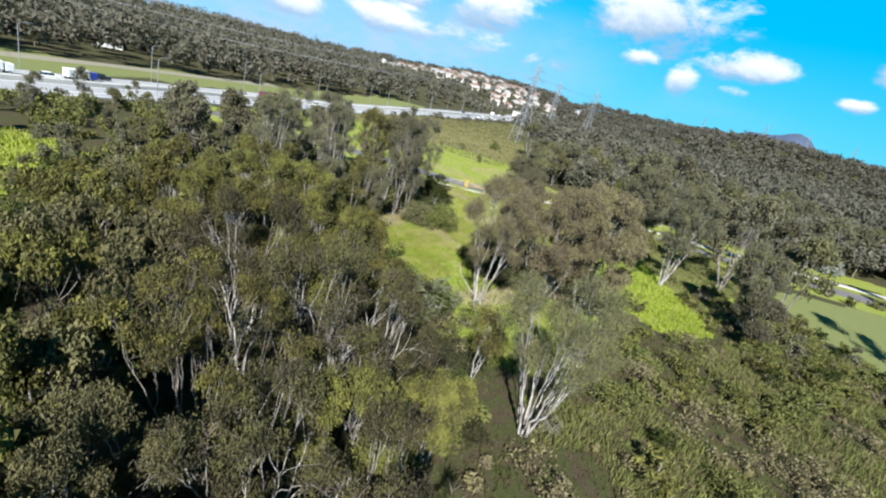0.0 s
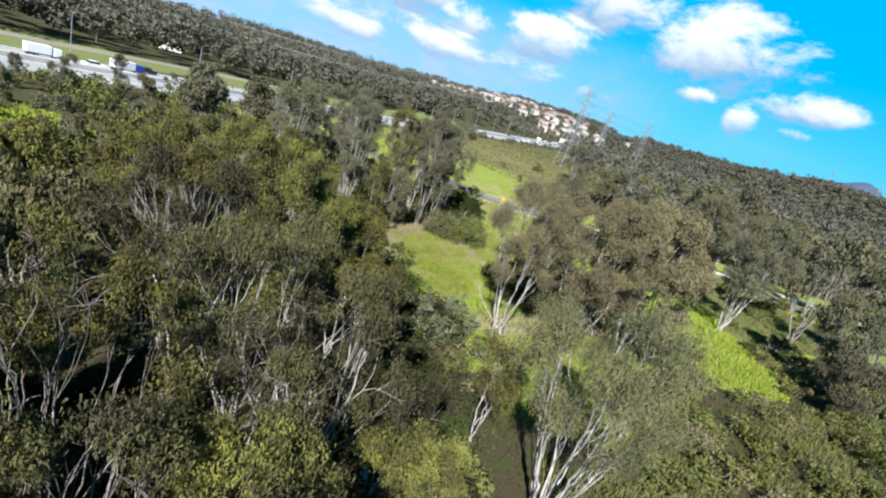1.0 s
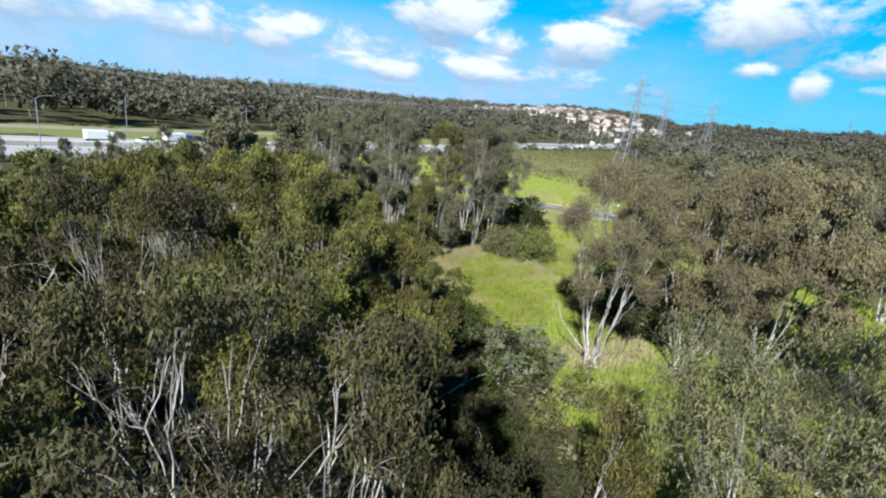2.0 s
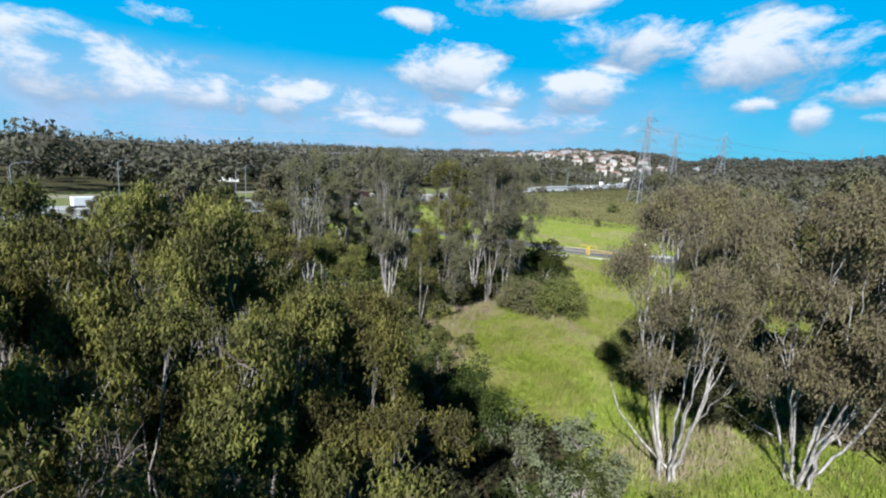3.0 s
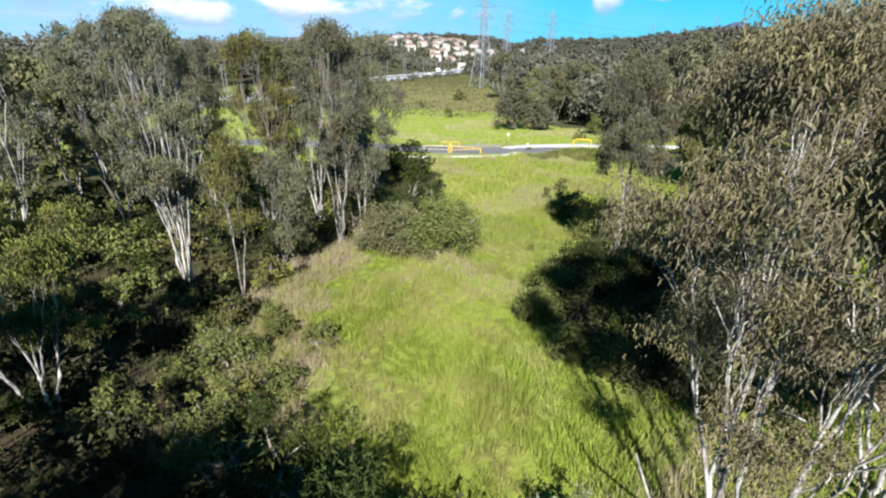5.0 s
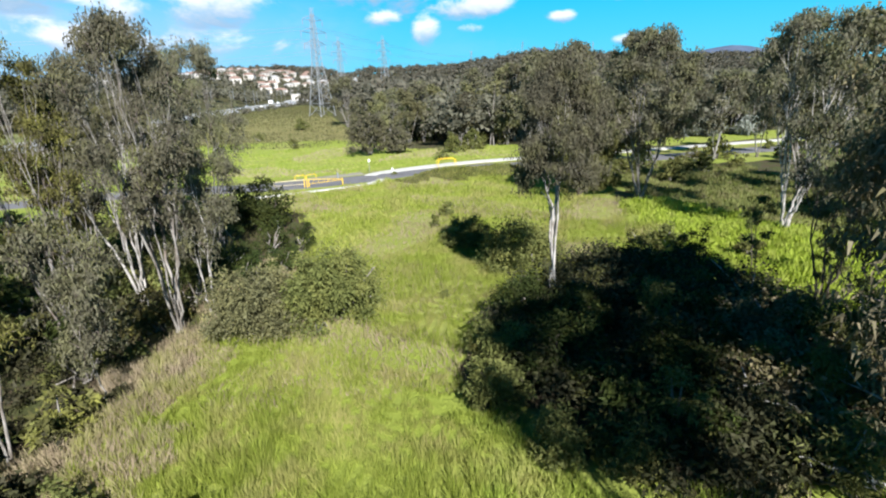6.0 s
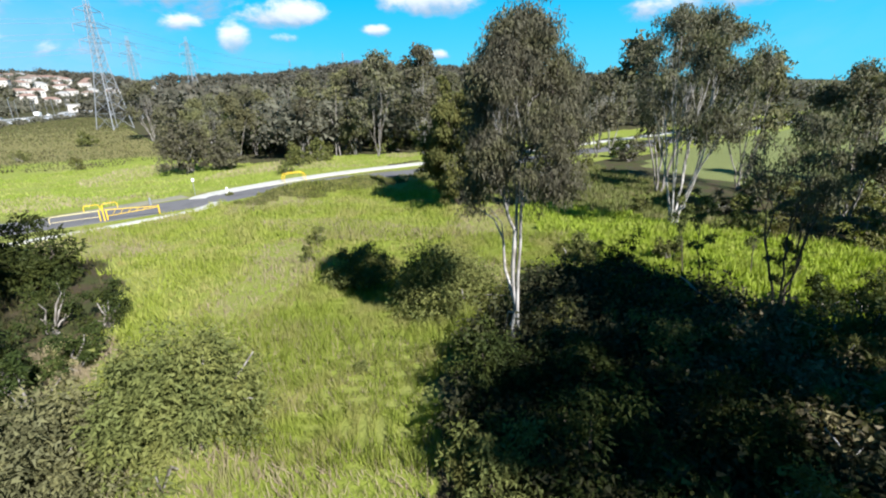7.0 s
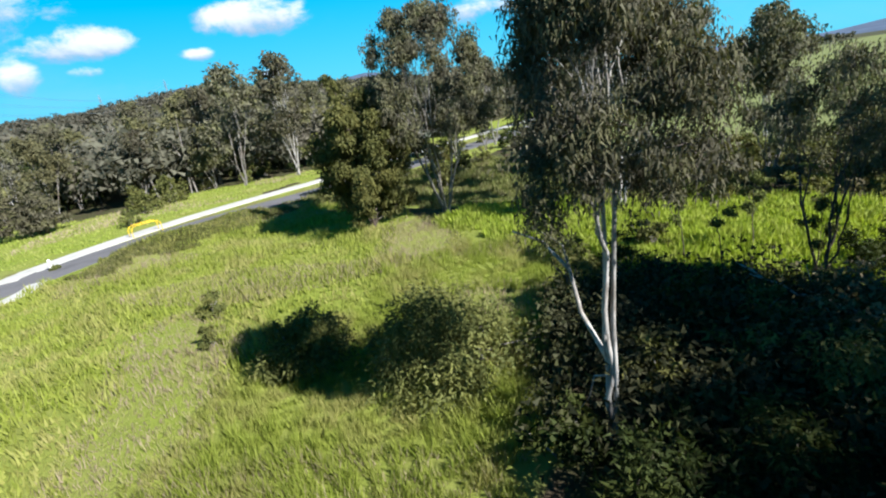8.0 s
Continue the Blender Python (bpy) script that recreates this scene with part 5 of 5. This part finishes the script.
# ---- gate, barrier rail, posts ----
def rails(name, pieces, mat, parent, label=""):
    t = Tubes()
    for pts, radius in pieces:
        t.add(pts, np.full(len(pts), radius * 0.8), 8)
    return part(name, t.mesh(name, mat), parent, label)


gate = new("boom_gate")
tagged(gate, "yellow tubular steel road gate with two arms", "gate")
for dx in (-0.28, 0.28):
    rails("post", [([(dx, 0, -0.2), (dx, 0, 1.0)], 0.06)], YELLOW, gate)
rails("post", [([(0, -0.25, -0.2), (0, -0.25, 1.45)], 0.07)], YELLOW, gate)
for s in (-1, 1):
    rails("hoop", [([(0.1 * s, 0.2, 0.9), (0.1 * s, 0.2, 1.35), (0.25 * s, 0.2, 1.5), (1.15 * s, 0.3, 1.5), (1.3 * s, 0.3, 1.38), (1.3 * s, 0.3, 0.95)], 0.04)], YELLOW, gate)
rails("arm", [([(0.3, 0, 0.95), (2.4, -0.95, 0.92), (4.2, -1.75, 0.88)], 0.04), ([(0.3, 0, 0.35), (2.4, -0.95, 0.6), (4.2, -1.75, 0.8)], 0.032)]
      + [([(0.3 + 3.9 * u, -1.75 * u, 0.35 + 0.45 * u), (0.3 + 3.9 * (u + 0.08), -1.75 * (u + 0.08), 0.93)], 0.02) for u in (0.1, 0.25, 0.4, 0.55, 0.7)], YELLOW, gate)
rails("arm", [([(-0.3, 0, 0.95), (-2.0, 0.35, 0.93), (-3.7, 0.6, 0.9), (-3.85, 0.62, 0.75), (-3.85, 0.62, 0.3)], 0.034), ([(-0.3, 0, 0.4), (-2.0, 0.35, 0.4), (-3.8, 0.62, 0.4)], 0.026)], PALE_YELLOW, gate, "faded pale yellow gate arm")
rails("end_post", [([(4.2, -1.75, -0.2), (4.2, -1.75, 1.0)], 0.07)], YELLOW, gate)
gate.matrix_basis = pose(4.2, 106.1, 0.05)

barrier = new("barrier_rail")
tagged(barrier, "yellow tubular double hoop barrier on the path", "barrier")
for dy in (-0.45, 0.45):
    rails("hoop", [([(-1.4, dy, -0.2), (-1.4, dy, 0.7), (-1.2, dy, 1.0), (-0.8, dy, 1.08), (0.8, dy, 1.08), (1.2, dy, 1.0), (1.4, dy, 0.7), (1.4, dy, -0.2)], 0.045)], YELLOW, barrier)
for dx in (-1.3, 1.3):
    rails("cross_rail", [([(dx, -0.45, 0.82), (dx, 0.45, 0.82)], 0.05)], YELLOW, barrier)
barrier.matrix_basis = pose(26.0, 111.6, 0.08, 0, 0, -8)


def bollard(x, y, high, mat, label):
    bm = bmesh.new()
    bmesh.ops.create_cone(bm, cap_ends=True, segments=12, radius1=0.13, radius2=0.11, depth=high, matrix=Matrix.Translation((0, 0, high / 2 - 0.1)))
    bmesh.ops.bevel(bm, geom=[e for e in bm.edges if all(v.co.z > high * 0.6 for v in e.verts)], offset=0.03, segments=2, affect="EDGES")
    top = new("bollard", from_bm("bollard", bm, mat))
    top.matrix_basis = pose(x, y, 0.0)
    tagged(top, label, "bollard", "bollards at the lane")


bollard(16.4, 108.8, 1.1, WHITE_PAINT, "short white bollard at the path's start")
bollard(9.0, 110.4, 0.9, STEEL, "small grey post beside the lane")

sign = new("sign_post")
tagged(sign, "small white sign on a thin post in grass", "sign")
rails("post", [([(0, 0, -0.2), (0, 0, 1.9)], 0.04)], STEEL, sign)
part("plate", box_mesh("plate", (0.28, 0.03, 0.34), (0, -0.05, 1.75), WHITE_PAINT, 0.01), sign)
sign.matrix_basis = pose(14.1, 112.6, 0.0)


# ---- vehicles on the freeway ----
def wheel(parent, x, y, r):
    bm = bmesh.new()
    bmesh.ops.create_cone(bm, cap_ends=True, segments=16, radius1=r, radius2=r, depth=0.28, matrix=Matrix.Translation((x, y, r)) @ Matrix.Rotation(radians(90), 4, "X"))
    w = part("wheel", from_bm("wheel", bm, RUBBER), parent)
    bm = bmesh.new()
    bmesh.ops.create_cone(bm, cap_ends=True, segments=12, radius1=r * 0.55, radius2=r * 0.55, depth=0.3, matrix=Matrix.Translation((x, y, r)) @ Matrix.Rotation(radians(90), 4, "X"))
    part("rim", from_bm("rim", bm, STEEL), w)


def car(m, paint, label):
    top = new("car")
    tagged(top, label, "car", "cars on the freeway")
    bm = bmesh.new()
    add_box(bm, (4.4, 1.78, 0.62), (0, 0, 0.62), 0.14)
    part("body", from_bm("body", bm, paint), top)
    bm = bmesh.new()
    made = add_box(bm, (2.5, 1.6, 0.58), (-0.25, 0, 1.18))
    for v in made["verts"]:
        if v.co.z > 1.2:
            v.co.x = -0.25 + (v.co.x + 0.25) * 0.66
            v.co.y *= 0.84
    bmesh.ops.bevel(bm, geom=list(bm.edges), offset=0.06, segments=2, affect="EDGES")
    part("windows", from_bm("windows", bm, GLASS), top)
    part("roof", box_mesh("roof", (1.62, 1.34, 0.05), (-0.25, 0, 1.485), paint, 0.02), top)
    for x in (-1.35, 1.35):
        for y in (-0.8, 0.8):
            wheel(top, x, y, 0.33)
    top.matrix_basis = m
    return top


def truck(m, paint, load, label, long=9.0):
    top = new("truck")
    tagged(top, label, "truck", "trucks on the freeway")
    bm = bmesh.new()
    add_box(bm, (2.1, 2.4, 2.1), (long / 2 - 1.0, 0, 1.75), 0.2)
    part("cab", from_bm("cab", bm, paint), top)
    part("windscreen", box_mesh("windscreen", (0.06, 2.0, 0.8), (long / 2 + 0.05, 0, 2.15), GLASS, 0.02), top)
    part("cargo_box", box_mesh("cargo_box", (long - 2.5, 2.45, 2.3), (-1.2, 0, 2.15), load, 0.06), top)
    part("chassis", box_mesh("chassis", (long - 0.6, 1.0, 0.3), (-0.2, 0, 0.8), BLACK_PAINT, 0.03), top)
    for x in (-long / 2 + 1.0, -long / 2 + 2.2, long / 2 - 1.2):
        for y in (-1.05, 1.05):
            wheel(top, x, y, 0.5)
    top.matrix_basis = m
    return top


def on_freeway(y, off):
    x = float(freeway_x(y))
    d = np.array([float(freeway_x(y + 4)) - x, 4.0])
    d /= np.linalg.norm(d)
    px, py = x + d[1] * off, y - d[0] * off
    return pose(px, py, float(terrain(px, py)) + 0.36, 0, 0, math.degrees(math.atan2(d[1], d[0])))


truck(on_freeway(112, -6) @ Matrix.Scale(0.76, 4), BLUE_PAINT, WHITE_PAINT, "white box truck with a blue cab")
truck(on_freeway(96, -6) @ Matrix.Scale(0.76, 4), WHITE_PAINT, WHITE_PAINT, "white tray truck on the freeway", 8.0)
truck(on_freeway(164, 6), WHITE_PAINT, MAROON, "truck with a dark maroon box body", 10.0)
car(on_freeway(104, -4), WHITE_PAINT, "white car on the freeway")
car(on_freeway(119, -9), BLACK_PAINT, "black car on the freeway")
for i, (y, off) in enumerate([(188, 4), (330, 5), (345, 9), (352, -5), (372, 5), (390, -9), (402, 5), (430, 9), (445, -5), (470, 5), (490, -9), (505, 5), (520, 9), (560, -5), (585, 5), (615, 5), (640, -5)]):
    if i == 8:
        truck(on_freeway(y, off), WHITE_PAINT, WHITE_PAINT, "distant white truck on the freeway", 7.0)
    else:
        car(on_freeway(y, off), (WHITE_PAINT, STEEL, WHITE_PAINT, BLACK_PAINT)[i % 4], "distant car on the freeway")


def lamp_post(m):
    top = new("street_lamp")
    tagged(top, "tall grey freeway lamp post with a short arm", "street lamp", "freeway lamps")
    rails("pole", [([(0, 0, -0.3), (0, 0, 9.5)], 0.1)], STEEL, top)
    rails("arm", [([(0, 0, 9.4), (0.6, 0, 9.9), (2.2, 0, 10.1)], 0.06)], STEEL, top)
    part("lamp_head", box_mesh("lamp_head", (0.8, 0.3, 0.14), (2.4, 0, 10.08), STEEL, 0.04), top)
    top.matrix_basis = m
    return top


lamp = None
for y in range(70, 640, 34):
    for off in (14.5, -14.5):
        m = on_freeway(y + (10 if off > 0 else 0), off)
        if lamp is None:
            lamp = lamp_post(m)
        else:
            twin = copy_thing(lamp, Matrix())
            twin.matrix_basis = m


# ---- houses on the hill ----
def house(m, wall, roof, size, label):
    w, d, h = size
    top = new("house")
    tagged(top, label, "house", "houses on the hill")
    part("wall", box_mesh("wall", (w, d, h + 2), (0, 0, h / 2 - 1), wall, 0.03), top)
    bm = bmesh.new()
    o = 0.5
    base = [bm.verts.new(p) for p in ((-w / 2 - o, -d / 2 - o, h), (w / 2 + o, -d / 2 - o, h), (w / 2 + o, d / 2 + o, h), (-w / 2 - o, d / 2 + o, h))]
    ridge = [bm.verts.new((-w / 2 + d * 0.4, 0, h + d * 0.26)), bm.verts.new((w / 2 - d * 0.4, 0, h + d * 0.26))]
    for f in ((base[0], base[1], ridge[1], ridge[0]), (base[2], base[3], ridge[0], ridge[1]), (base[1], base[2], ridge[1]), (base[3], base[0], ridge[0]), (base[3], base[2], base[1], base[0])):
        bm.faces.new(f)
    part("roof", from_bm("roof", bm, roof), top)
    for i in range(3):
        win = part("window", box_mesh("window_frame", (1.9, 0.1, 1.4), (-w / 2 + w * (i + 0.5) / 3, -d / 2 - 0.04, h * 0.55), WHITE_PAINT, 0.02), top)
        part("pane", box_mesh("pane", (1.6, 0.06, 1.1), (-w / 2 + w * (i + 0.5) / 3, -d / 2 - 0.1, h * 0.55), GLASS), win)
    top.matrix_basis = m
    return top


styles = [(BRICK, TERRACOTTA, (13, 8, 3.0), "cream house with a terracotta hip roof"), (BRICK, GREY_ROOF, (11, 8, 4.8), "cream two-storey house with a grey roof"),
          (BRICK, DARK_ROOF, (13, 9, 3.0), "cream brick house with a brown roof"), (BRICK, TERRACOTTA, (11, 8, 4.8), "cream two-storey house with a terracotta roof")]
homes = {}
spots = []
for _ in range(1600):
    x, y = rng.uniform(-130, 150), rng.uniform(560, 900)
    gap = x - freeway_x(y)
    if gap < -24 and x > -0.05 * y + rng.normal() * 30 and all((x - a) ** 2 + (y - b) ** 2 > 17 ** 2 for a, b in spots) and len(spots) < 90:
        spots.append((x, y))
for x, y in [(-70, 645), (-95, 660), (-88, 700), (-120, 660)]:
    spots.append((x, y))
for i, (x, y) in enumerate(spots):
    k = i % 4
    m = pose(x, y, float(terrain(x, y)) + 1.2, 0, 0, rng.uniform(-35, 35))
    if k not in homes:
        homes[k] = house(m, *styles[k])
    else:
        twin = copy_thing(homes[k], Matrix())
        twin.matrix_basis = m
house(pose(-155, 211, float(terrain(-155, 211)) + 2, 0, 0, 40), WHITE_PAINT, GREY_ROOF, (9, 6, 3.0), "white house among trees beyond the freeway")

warehouse = new("warehouse")
tagged(warehouse, "long white industrial shed beside the freeway", "building")
part("wall", box_mesh("wall", (20, 10, 6), (0, 0, 1.4), BRICK, 0.1), warehouse)
part("roof", box_mesh("roof", (21, 11, 0.6), (0, 0, 4.7), GREY_ROOF, 0.2), warehouse)
warehouse.matrix_basis = pose(62, 560, float(terrain(62, 560)) + 1, 0, 0, 70)
